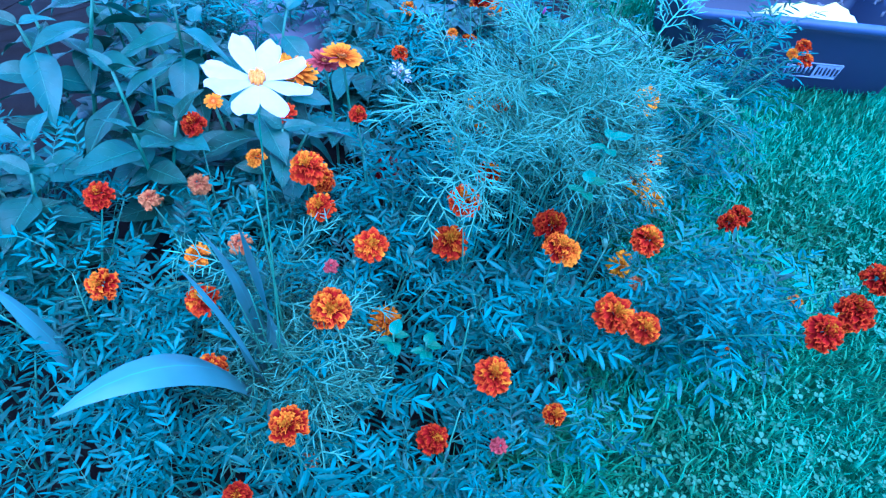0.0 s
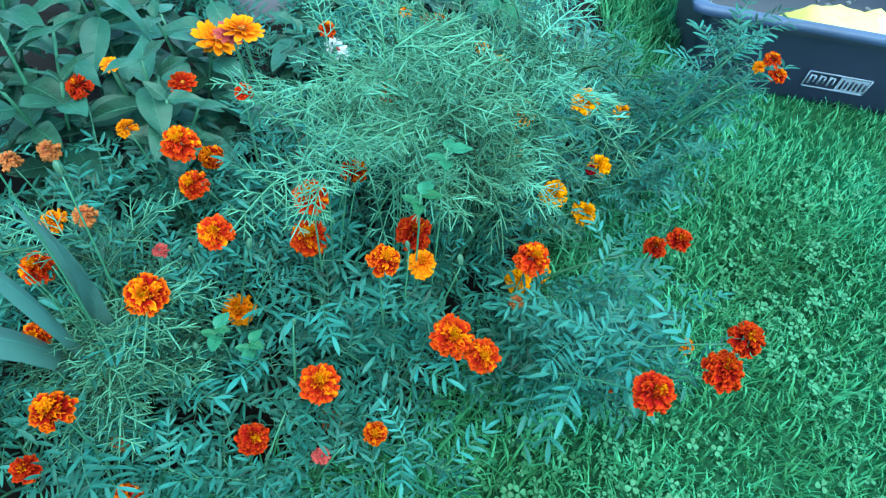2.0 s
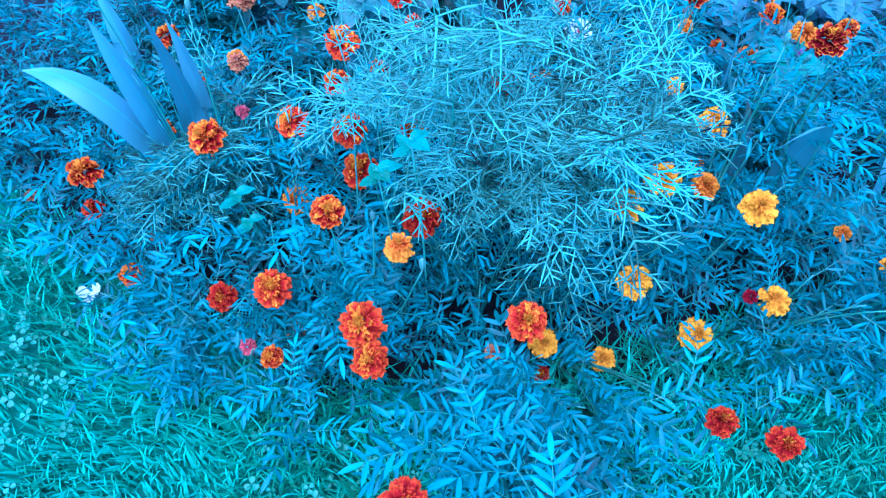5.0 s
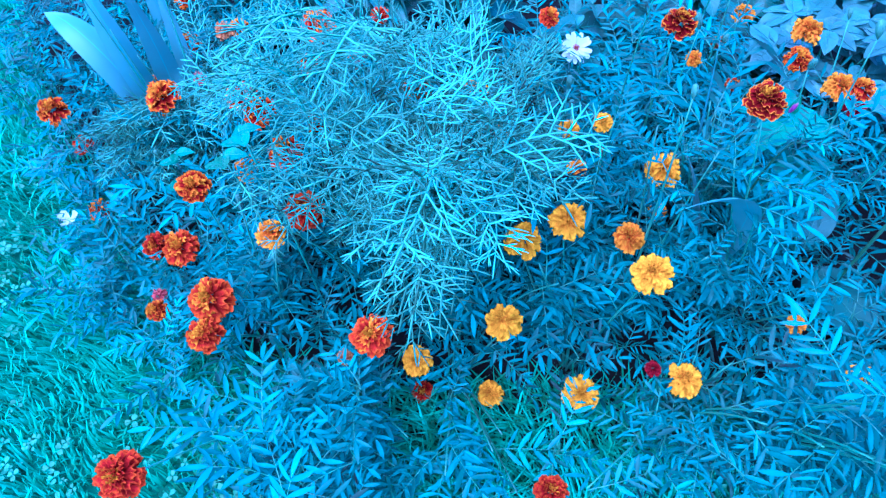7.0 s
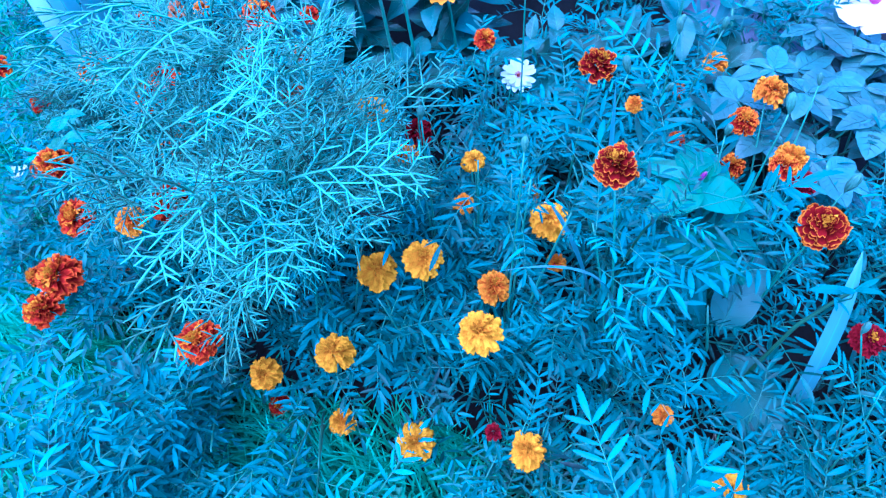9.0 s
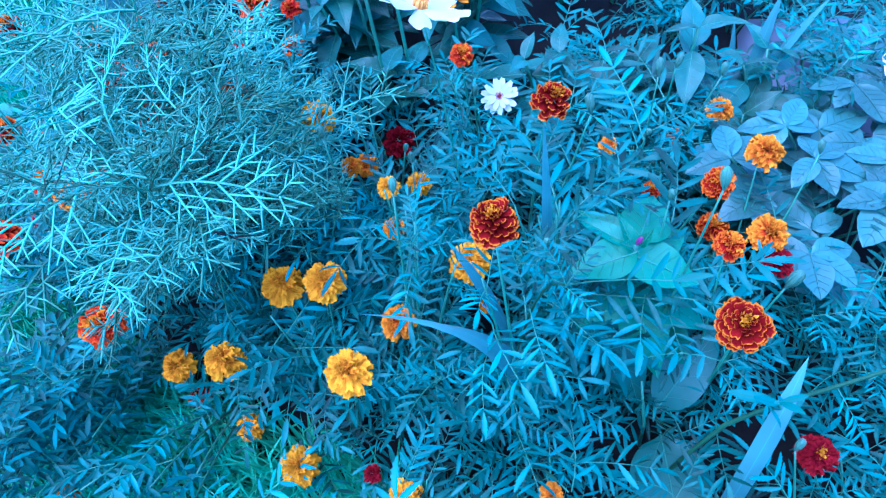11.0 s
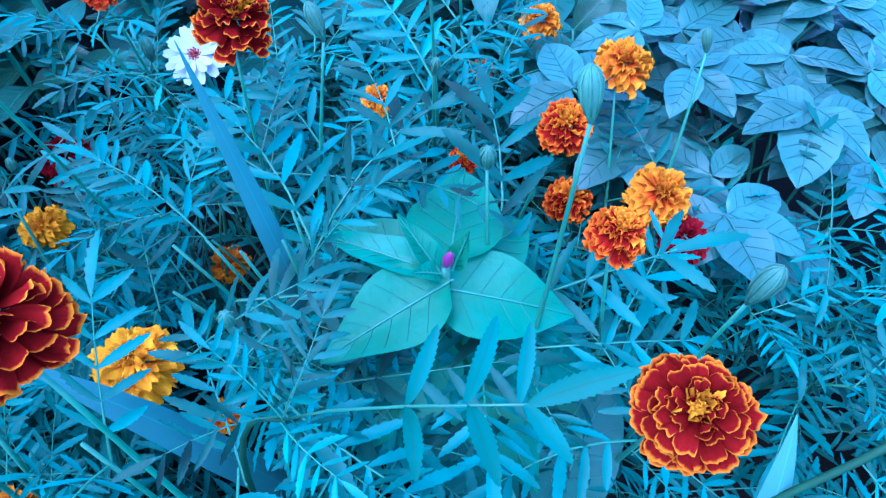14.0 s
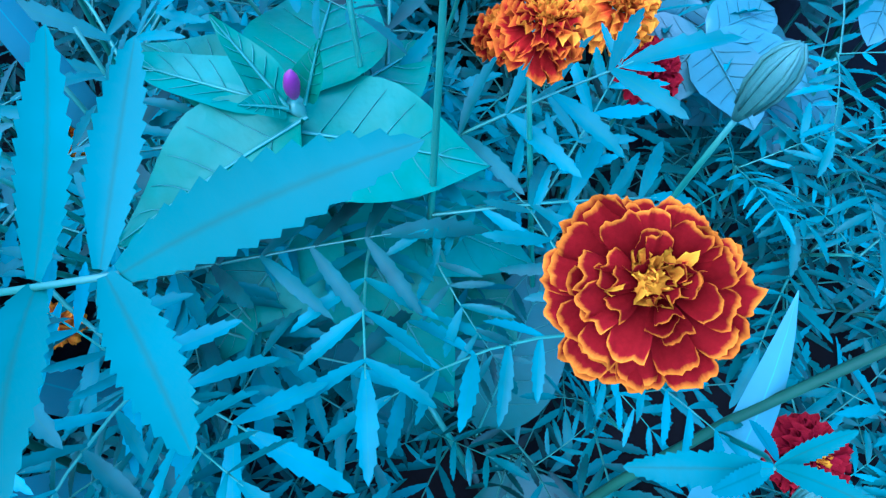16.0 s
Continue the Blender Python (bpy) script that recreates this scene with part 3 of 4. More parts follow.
# shoots that sprawl past the plants
SHOOTS = [(.40, .60, .20), (.44, .60, .13), (.38, .68, .13), (.42, .80, .11), (.42, .94, .15), (.43, 1.02, .22), (.47, 1.03, .27), (.49, 1.05, .29), (.475, 1.05, .36), (.47, 1.06, .33), (.36, .53, .20),
          (.31, 1.15, .17), (.37, 1.22, .12), (.36, .70, .16), (.46, .70, .06), (.44, .96, .20), (.34, .62, .07), (.23, .44, .10), (.10, .36, .08), (.40, 1.0, .10), (.47, .98, .22),
          (.06, .264, .10), (.086, .324, .10), (.084, .357, .10), (.423, 1.099, .14), (.46, 1.133, .14), (.468, 1.065, .12), (.36, 1.071, .14), (.50, 1.11, .12),
          (.334, .627, .12), (.376, .724, .12), (.265, .551, .10), (.361, .797, .12), (.39, .65, .20), (.455, .687, .18), (.319, .663, .20),
          (.40, .64, .16), (.43, .67, .12), (.38, .60, .12), (.45, .62, .17), (.41, .73, .18), (.39, .78, .16), (.44, .86, .16), (.46, .58, .22), (.35, .57, .22), (.33, .66, .20), (.50, 1.12, .28), (.495, 1.205, .30), (.505, 1.165, .295), (.46, 1.14, .22), (.52, 1.09, .27),
          (.20, .80, .27), (.17, .83, .25), (.235, .86, .24), (.12, .90, .25), (.25, .90, .20), (.15, .93, .18), (.20, 1.0, .18), (.12, .97, .20), (.08, .92, .20), (.25, .97, .18), (.22, .86, .15), (.10, 1.02, .22), (.06, .98, .20), (.15, 1.0, .22),
          (.112, 1.085, .29), (.145, 1.095, .30), (.09, 1.06, .27), (.125, 1.055, .28), (.16, 1.09, .29), (.075, 1.10, .27), (.205, 1.055, .32), (.165, 1.075, .30), (.25, 1.07, .28), (.26, 1.03, .24), (.17, .985, .345), (.19, 1.00, .36), (.14, .955, .33), (.205, 1.035, .335), (.19, 1.13, .25), (.10, 1.10, .28), (.10, 1.05, .28), (.05, 1.02, .24), (.27, 1.10, .18), (.05, 1.15, .26),
          (.03, .345, .09), (-.04, .305, .10), (-.12, .265, .10), (.085, .37, .07), (-.20, .23, .10), (-.28, .20, .08), (.02, .36, .05), (.16, .41, .08)]


def canopy(x, y):
    """The height of the foliage, a little under the blooms round about."""
    top = wsum = 0.0
    for bx, by, bz, *_ in BLOOMS:
        w = 1 / ((x - bx) ** 2 + (y - by) ** 2 + 0.004) ** 1.5
        top, wsum = top + w * bz, wsum + w
    low = 0.58 if y > 1.08 and x > 0.10 else 1.0
    return 0.86 * low * top / wsum


def outward(x, y):
    """The way from the middle of the bed to its edge, where the blooms turn."""
    return Vector((x + 0.15, (y - 0.85) * 0.6, 0)).normalized()


BARE = [(-0.30, 0.82, 0.13), (-0.44, 0.74, 0.13), (-0.45, 0.92, 0.2), (0.00, 1.43, 0.06), (-0.12, 1.36, 0.10), (0.28, 1.28, 0.05), (0.27, 1.20, 0.05), (-0.22, 1.00, 0.06), (-0.33, 1.15, 0.09), (-0.36, 1.28, 0.09), (0.20, 1.35, 0.06), (0.17, 1.39, 0.05)]
spots = []
r3 = random.Random(21)
gx = -0.62
while gx < 0.42:
    gy = 0.12
    while gy < 1.42:
        x, y = gx + r3.uniform(-0.035, 0.035), gy + r3.uniform(-0.035, 0.035)
        if in_bed(x, y) and all((x - a) ** 2 + (y - b) ** 2 > c * c for a, b, c in BARE):
            spots.append((x, y))
        gy += 0.108
    gx += 0.108

spots += [(.03, .365), (-.02, .335), (.085, .405), (-.08, .295), (.12, 1.48), (.05, 1.55), (.20, 1.50), (.13, 1.58), (.28, 1.46), (.00, 1.62), (.08, 1.39), (.10, 1.44), (.335, 1.33), (.29, 1.385), (.25, 1.43), (.365, 1.265), (.38, 1.36)]
owned = {i: [] for i in range(len(spots))}


def owner(x, y):
    return min(range(len(spots)), key=lambda i: (spots[i][0] - x) ** 2 + (spots[i][1] - y) ** 2)


for item in BLOOMS:
    owned[owner(item[0], item[1])].append(("bloom", item))
for item in BUDS:
    owned[owner(item[0], item[1])].append(("bud", item))
for item in SHOOTS:
    owned[owner(item[0], item[1])].append(("shoot", item))

bud_shape = Shape()
bud_shape.tube([(0, 0, -0.9), (0, 0, -0.7), (0, 0, -0.35), (0, 0, 0.0), (0, 0, 0.2), (0, 0, 0.32)], [0.06, 0.13, 0.21, 0.22, 0.15, 0.04], 8, 0)
for k in range(7):  # ribs
    a = 0.898 * k
    bud_shape.tube([(q * math.cos(a), q * math.sin(a), z) for q, z in ((0.13, -0.7), (0.215, -0.35), (0.225, 0.0), (0.155, 0.2), (0.04, 0.33))], [0.02, 0.035, 0.035, 0.025, 0.01], 4, 0)
BUD_MESH = bud_shape.mesh("bud", BUD)


def near_hero(x, y):
    return y > 0.93 and x > -0.2


def bloom(parent, origin, item, r):
    """A bloom under its plant: petals, heart and calyx; near the end of the walk each petal is a piece of its own."""
    x, y, z, size, look_of = item
    out = outward(x, y)
    lean = 0.35 if y < 0.75 else 0.08
    n = Vector((out.x * lean + r.uniform(-0.25, 0.25), out.y * lean + r.uniform(-0.25, 0.25), 1)).normalized()
    if (x, y) == (.2035, 1.2515):
        r = random.Random(23)
        n = Vector((0.30, -0.20, 1)).normalized()
    at = Vector((x, y, z)) - origin - n * size * 0.12
    m = facing(at, n, r.uniform(0, 360), size)
    cup = place("flower", CALYX, parent, m, "marigold bloom on a green cup")
    if near_hero(x, y) and size > 0.03:
        for pm, ps, level in marigold_petals(r, 0.05, 1.0 if look_of == "red" else 1.25):
            place("petal", r.choice(FINE_PETALS[look_of] if look_of == "red" else PETAL_MESHES[tint(r, look_of, level)]), cup, pm @ Matrix.Diagonal((ps, ps, ps, 1)))
    else:
        place("petals", r.choice(FLOWER_MESHES[look_of]), cup)
    if look_of not in ("maroon", "faded", "rose") or (x, y) == (.2177, 1.366):
        place("flower_heart", HEART, cup)
    return at - n * size * 0.4, n


LINES = []
for bx, by, bz, bd, bk in BLOOMS:
    if bk != "faded":
        o = outward(bx, by)
        LINES.append((Vector((bx, by, bz)), Vector((o.x * 0.62, o.y * 0.62, 0.80)).normalized(), bd * 0.5 + (0.006 if bk == "yellow" else 0.0)))
for cx, cy, cz, cr in ((.117, 1.17, .275, .045), (.135, 1.14, .265, .03), (.145, 1.20, .26, .035), (-.113, 1.003, .218, .025), (-.174, .825, .330, .03), (-.25, .36, .235, .03), (-.30, .31, .235, .03), (-.205, .398, .27, .03), (-.185, .408, .20, .03), (-.174, .455, .265, .025), (-.175, .462, .19, .025), (.06, 1.08, .27, .02)):
    o = outward(cx, cy)
    LINES.append((Vector((cx, cy, cz)), Vector((o.x * 0.62, o.y * 0.62, 0.80)).normalized(), cr))


def hides(p, margin, veil=False):
    """Whether a leaf there would stand in front of a bloom; those inside the cosmos may be veiled by its threads."""
    for at, up, rad in LINES:
        if veil and at.x < 0.16 and 0.55 < at.y < 0.92:
            continue
        d = p - at
        s = d.dot(up)
        if 0.0 < s < 0.24 and (d - up * s).length < rad + margin:
            return True
    return False


def marigold(i, x, y):
    r = random.Random(100 + i)
    origin = Vector((x, y, 0.012))
    h = canopy(x, y) * (1.0 + 0.45 * noise.noise((x * 7, y * 7, 2.0)))
    plant = base("marigold_plant", origin, "bushy marigold with feathered dark green leaves", "marigold", "marigolds in the bed")
    stems = Shape()
    ends = []
    for what, item in owned[i]:
        if what == "bloom":
            end, n = bloom(plant, origin, item, r)
            ends.append((end, 0.72, n))
        elif what == "bud":
            p = Vector(item[:3]) - origin
            n = Vector((r.uniform(-0.3, 0.3), r.uniform(-0.3, 0.3), 1)).normalized()
            place("bud", BUD_MESH, plant, facing(p, n, 0, item[3]))
            ends.append((p - n * item[3] * 0.85, 0.7, n))
        else:
            ends.append((Vector(item) - origin, 1.0 if item[2] < 0.3 else 0.98, None))
    for k in range(5 if h > 0.16 else 4):
        a = k * 1.257 + r.uniform(-0.4, 0.4)
        d = r.uniform(0.02, 0.085)
        ends.append((Vector((d * math.cos(a), d * math.sin(a), h * r.uniform(0.55, 1.0))), 1.0, None))
    for end, leafy, n in ends:
        mid = Vector((end.x * 0.35, end.y * 0.35, max(end.z * 0.55, 0.02)))
        if n is not None:
            mid = mid.lerp(end - n * 0.05, 0.35)
        pts = bezier((0, 0, -0.015), mid, end, 9)
        length = sum((pts[k + 1] - pts[k]).length for k in range(8))
        stems.tube(pts, [0.0020 - 0.0012 * k / 8 for k in range(9)], 5, 0)
        nodes = max(2, int(length * leafy / 0.040))
        turn = r.uniform(0, 6.28)
        for k in range(nodes):
            t = 0.46 + (leafy - 0.46) * (k + 0.5) / nodes
            q = pts[min(7, int(t * 8))].lerp(pts[min(8, int(t * 8) + 1)], t * 8 - int(t * 8))
            if q.z < max(0.018, 0.24 * h):
                continue
            for half in (0, math.pi):
                if r.random() < 0.30:
                    continue
                a = turn + half + r.uniform(-0.3, 0.3)
                way = (math.cos(a), math.sin(a), r.uniform(-0.05, 0.7) + (0.7 if t > 0.88 else 0.0))
                sc = r.uniform(0.55, 1.05) * (0.85 if t < 0.55 else 0.7 if t > 0.88 else 1.0)
                g, w = q + origin, Vector(way).normalized()
                if near_hero(g.x, g.y) and g.y > 1.05:
                    sc *= 1.1
                if g.x < 0.17 and 0.97 < g.y < 1.2 and g.z > 0.19:
                    sc *= 1.25
                if g.x > 0.12 and g.y > 1.27 and g.z > 0.15:
                    continue
                if not (leafy == 0.98 and t > 0.8) and (hides(g + w * 0.035 * sc, 0.018) or hides(g + w * 0.075 * sc, 0.014)):
                    continue
                place("leaf", r.choice(TOOTHED_LEAVES if near_hero(g.x, g.y) else MARIGOLD_LEAVES), plant, pointing(q, way, (r.uniform(-0.35, 0.35), r.uniform(-0.35, 0.35), 1), sc))
            turn += 1.57 + r.uniform(-0.3, 0.3)
        for k in range(3 if n is None and not (x > 0.12 and y > 1.27) else 0):  # the whorl at a growing tip
            a = turn + 2.09 * k + r.uniform(-0.4, 0.4)
            w, sc, q = Vector((math.cos(a), math.sin(a), r.uniform(0.25, 0.9))).normalized(), r.uniform(0.55, 0.95), pts[8]
            g = q + origin
            if hides(g + w * 0.035 * sc, 0.020) or hides(g + w * 0.075 * sc, 0.016):
                continue
            place("leaf", r.choice(TOOTHED_LEAVES if near_hero(g.x, g.y) else MARIGOLD_LEAVES), plant, pointing(q, w, (r.uniform(-0.2, 0.2), r.uniform(-0.2, 0.2), 1), sc))
    place("stem", stems.mesh("stem", LEAF_STEM), plant)


for i, (x, y) in enumerate(spots):
    marigold(i, x, y)


# ---------------------------------------------------------------- cosmos
def cosmos(x, y, height, spread, leaves, seed, flower=None, veil=False):
    """A cosmos: branching stems whose thread-like leaves run into one another, too fine to tell apart."""
    r = random.Random(seed)
    plant = base("cosmos_plant", (x, y, 0.012), "cosmos with thread-like feathery bright green foliage", "cosmos", "cosmos in the bed")
    stems, foliage = Shape(), Shape()
    tips = []
    for k in range(8):
        a, d = k * 0.79 + r.uniform(-0.3, 0.3), spread * r.uniform(0.25, 1.0)
        tips.append(Vector((d * math.cos(a), d * math.sin(a), height * (1.0 - 0.32 * d / spread) * r.uniform(0.82, 1.06))))
    if flower:
        tips.append(Vector(flower) - Vector((x, y, 0.012)))
    for k, tip in enumerate(tips):
        bare = flower and k == len(tips) - 1
        pts = bezier((0, 0, -0.015), (tip.x * 0.3, tip.y * 0.3, tip.z * 0.6), tip, 12)
        stems.tube(pts, [0.0013 - 0.0007 * q / 11 for q in range(12)], 5, 0)
        count = leaves // len(tips)
        turn = r.uniform(0, 6.28)
        for q in range(count if not bare else count // 3):
            t = 0.30 + (0.25 if bare else 0.70) * ((q // 2 * 2 + r.random()) / max(1, count)) ** 0.8
            t = min(1.0, t)
            p = pts[min(10, int(t * 11))].lerp(pts[min(11, int(t * 11) + 1)], t * 11 - int(t * 11))
            a = turn + (q // 2) * 1.7 + math.pi * (q % 2) + r.uniform(-0.3, 0.3)
            lift = r.uniform(-0.1, 0.5) + (0.7 if t > 0.9 else 0.0)
            way, sc = Vector((math.cos(a), math.sin(a), lift)), r.uniform(0.7, 1.15) * (0.8 if t > 0.9 else 1.0)
            g = p + Vector((x, y, 0.012))
            if veil and g.z < (0.32 if g.y < 0.73 and g.x < 0.24 else 0.22) or g.y + 0.08 * way.y > 0.92 or g.x + 0.08 * way.x > 0.33:
                continue
            if any(hides(g + way.normalized() * d * sc, 0.018, veil) for d in (0.02, 0.045, 0.07)):
                continue
            foliage.add(r.choice(THREAD_LEAVES), pointing(p, way, (r.uniform(-0.4, 0.5), r.uniform(-0.5, 0.4), 1), sc))
    place("foliage", foliage.mesh("foliage", THREAD), plant, None, "feathery net of thread-like leaves")
    place("stem", stems.mesh("stem", LEAF_STEM), plant)
    return plant


def cosmos_bloom(plant, at, normal, diameter):
    """A single white cosmos: eight broad petals round a yellow eye."""
    r = random.Random(4)
    o = plant.location
    eye = Shape()
    for k in range(30):
        a, d = k * 2.4, 0.072 * math.sqrt(k / 30)
        eye.tube([(d * math.cos(a), d * math.sin(a), -0.02), (d * math.cos(a), d * math.sin(a), 0.06 + 0.03 * r.random())], [0.016, 0.014], 4, 0)
    head = place("flower", eye.mesh("flower_eye", GOLD), plant, facing(Vector(at) - o, normal, 20, diameter), "white cosmos bloom with a yellow eye")
    sh = petal(r, 0.47, 0.23, -0.10, 0.02, 0.03, 9, 11, 0.36, 0.0, 0.02)
    pm = sh.mesh("petal", WHITE)
    for k in range(8):
        place("petal", pm, head, pose(0, 0, 0, 0, 0, 45 * k + r.uniform(-5, 5)) @ pose(0, 0.04, 0, r.uniform(-6, 14), r.uniform(-10, 10), 0))


c1 = cosmos(-.16, .44, .31, .10, 72, 1, (-.137, .380, .545))
cosmos_bloom(c1, (-.134, .374, .552), (0.10, -0.22, 1), 0.070)
c2 = cosmos(.03, 1.0, .25, .06, 22, 2, (.098, .992, .480))
cosmos_bloom(c2, (.098, .992, .486), (-0.25, 0.30, 1), 0.070)
for n, (x, y, h, s, leaves) in enumerate([(.10, .68, .51, .14, 80), (.17, .75, .53, .14, 86), (.13, .83, .47, .12, 72), (.04, .75, .45, .12, 60), (.03, .63, .44, .10, 56), (.20, .80, .49, .11, 78),
                                          (.15, .70, .43, .12, 56)]):
    cosmos(x, y, h, s, leaves, 10 + n, None, True)
cosmos(.35, 1.31, .24, .08, 40, 17)
cosmos(-.17, .455, .31, .09, 56, 18)


# ---------------------------------------------------------------- broad-leaved plants
def leafy_plant(name, label, category, x, y, height, spread, shoots, leaves, size, seed, group="", stem_mat=LEAF_STEM):
    r = random.Random(seed)
    plant = base(name, (x, y, 0.012), label, category, group)
    stems = Shape()
    for k in range(shoots):
        a = 6.283 * k / shoots + r.uniform(-0.5, 0.5)
        d = spread * r.uniform(0.2, 0.7)
        tip = Vector((d * math.cos(a), d * math.sin(a), height * r.uniform(0.75, 1.05)))
        pts = bezier((0, 0, -0.015), (tip.x * 0.3, tip.y * 0.3, tip.z * 0.6), tip, 8)
        stems.tube(pts, [0.0032 - 0.0012 * q / 7 for q in range(8)], 6, 0)
        turn = r.uniform(0, 6.28)
        for q in range(6):
            t = 0.3 + 0.7 * q / 5
            p = pts[min(7, int(t * 7))]
            for half in (0, math.pi):
                b = turn + half + r.uniform(-0.25, 0.25)
                sc = size * r.uniform(0.75, 1.1) * (0.55 if q == 5 else 1.0)
                place("leaf", r.choice(leaves), plant, pointing(p, (math.cos(b), math.sin(b), r.uniform(-0.35, 0.5) + (0.6 if q == 5 else 0)), (r.uniform(-0.5, 0.5), r.uniform(-0.5, 0.5), 1), sc))
            turn += 1.57
    place("stem", stems.mesh("stem", stem_mat), plant)
    return plant


z_label = "leafy zinnia with broad pointed grey-green leaves"
for n, (x, y, h, s) in enumerate([(-.27, .75, .31, .10), (-.40, .70, .33, .13), (-.42, .88, .34, .13), (-.31, .91, .29, .10), (-.56, .80, .36, .15), (-.19, 1.06, .20, .08), (-.58, 1.02, .34, .15),
                                  (-.62, .58, .32, .13), (-.50, .56, .27, .10), (-.21, 1.20, .19, .09), (-.14, 1.29, .15, .08), (-.24, 1.33, .17, .08)]):
    leafy_plant("zinnia_plant", z_label, "zinnia", x, y, h, s, 4, BROAD_LEAVES, 0.86, 40 + n, "zinnias at the back")

leafy_plant("zinnia_plant", z_label, "zinnia", -.215, 1.215, .25, .03, 2, BROAD_LEAVES, 0.86, 63, "zinnias at the back")
leafy_plant("zinnia_plant", z_label, "zinnia", -.238, .718, .315, .02, 1, BROAD_LEAVES, 0.72, 60, "zinnias at the back")


def zinnia_bloom(x, y, z, size, normal, mats, label, rings=3):
    """A zinnia on its own stalk: rings of narrow petals round a raised eye."""
    r = random.Random(int(1000 * x + 5000))
    plant = base("zinnia_flower", (x + 0.02, y + 0.02, 0.012), label, "zinnia")
    st = Shape()
    st.tube(bezier((0, 0, -0.015), (0, 0, z * 0.5), (-0.02, -0.02, z - 0.016), 7), [0.0022] * 7, 6, 0)
    place("stalk", st.mesh("stalk", LEAF_STEM), plant)
    eye = Shape()
    for k in range(24):
        a, d = k * 2.4, 0.11 * math.sqrt(k / 24)
        eye.tube([(d * math.cos(a), d * math.sin(a), -0.03), (d * math.cos(a), d * math.sin(a), 0.10 - d * 0.4)], [0.02, 0.016], 4, 0)
    head = place("flower", eye.mesh("flower_eye", mats[1]), plant, facing((-0.02, -0.02, z - 0.014), normal, 0, size))
    pm = petal(r, 0.45, 0.17, 0.1, -0.05, 0.02).mesh("petal", mats[0])
    for ring in range(rings):
        for k in range(13 - 2 * ring):
            sc = 1 - 0.22 * ring
            place("petal", pm, head, pose(0, 0, 0.03 * ring, 0, 0, 360 * k / (13 - 2 * ring) + 11 * ring + r.uniform(-6, 6)) @ pose(0, 0.05, 0, 4 + 16 * ring + r.uniform(-6, 6), r.uniform(-12, 12), 0) @ Matrix.Diagonal((sc, sc, sc, 1)))
    for k in range(4):
        a = k * 1.57
        place("leaf", BROAD_LEAVES[k], plant, pointing((0, 0, z * (0.45 + 0.1 * (k // 2))), (math.cos(a), math.sin(a), 0.4), (0, 0, 1), 0.6))


zinnia_bloom(-.174, .825, .330, .060, (0.15, 0.05, 1), (PETALS["orange"], GOLD), "orange-yellow zinnia bloom on a tall stalk", 5)
zinnia_bloom(-.205, .850, .305, .050, (0.1, -0.1, 1), (PETALS["rose"], GOLD), "peach-pink zinnia bloom on a tall stalk", 4)
zinnia_bloom(-.264, .905, .250, .074, (0.3, -0.1, 1), (PETALS["orange"], GOLD), "peach-orange zinnia bloom above broad leaves", 5)
zinnia_bloom(-.247, .781, .255, .040, (0.1, -0.3, 1), (PETALS["scarlet"], GOLD), "scarlet zinnia bloom under broad leaves")
zinnia_bloom(-.333, .755, .275, .026, (0.1, -0.5, 1), (PETALS["orange"], GOLD), "small orange zinnia bloom among leaves", 2)
zinnia_bloom(-.113, 1.003, .218, .046, (0.55, 0.0, 0.9), (WHITE, PETALS["rose"]), "white zinnia bloom with a rosy eye", 2)

leafy_plant("mirabilis_plant", "four o'clock plant with large pale ovate leaves", "flowering plant", .095, 1.205, .190, .05, 1, MIRABILIS_LEAVES, 0.95, 61)
mir = base("mirabilis_shoot", (.113, 1.173, .012), "shoot with a closed purple bud between pale leaves", "flowering plant")
ms = Shape()
ms.tube(bezier((0, 0, -0.015), (0.004, 0, 0.15), (0, 0, 0.258), 8), [0.003] * 8, 6, 0)
place("stem", ms.mesh("stem", LEAF_STEM), mir)
pb = Shape()
pb.tube([(0, 0, 0), (0, 0, 0.003), (0.0002, 0, 0.008), (0.0004, 0, 0.0125), (0.0007, 0, 0.0160)], [0.0014, 0.0022, 0.0027, 0.0020, 0.0005], 8, 0)
place("bud", pb.mesh("bud", PURPLE), mir, facing((.001, .001, .262), (0.25, 0.1, 1)), "closed purple flower bud")
rm = random.Random(64)
for root, tip, width, fold, droop in [
        ((.005, .004, .256), (.036, -.057, .240), .036, .30, .10), ((.005, -.006, .251), (.018, .060, .238), .042, .12, .12), ((-.003, -.003, .250), (-.036, -.055, .250), .026, .25, .10),
        ((0, -.004, .256), (-.022, -.058, .258), .017, .55, .05), ((-.003, .002, .252), (-.074, .014, .240), .044, .18, .15), ((-.002, .004, .246), (-.046, .046, .226), .038, .15, .20),
        ((.002, -.002, .258), (-.016, -.020, .280), .011, .6, .0), ((.003, -.002, .258), (.008, -.014, .268), .010, .4, .1), ((.001, .004, .258), (-.006, .012, .278), .010, .5, .0),
        ((.004, 0, .205), (.060, -.045, .185), .045, .15, .20), ((.004, .006, .200), (.075, .040, .160), .046, .15, .25), ((0, .006, .205), (.030, .078, .180), .044, .15, .2), ((0, -.006, .20), (-.02, -.08, .185), .042, .2, .2)]:
    root, tip = Vector(root), Vector(tip)
    ln = (tip - root).length
    place("leaf", broad_leaf(rm, ln, width * 1.08, 0.62, fold, droop, 0.03, 0.0, 0.92).mesh("ovate_leaf", BROAD_PALE, VEIN), mir, pointing(root, tip - root + Vector((0, 0, droop * ln)), (0.15, 0, 1)))


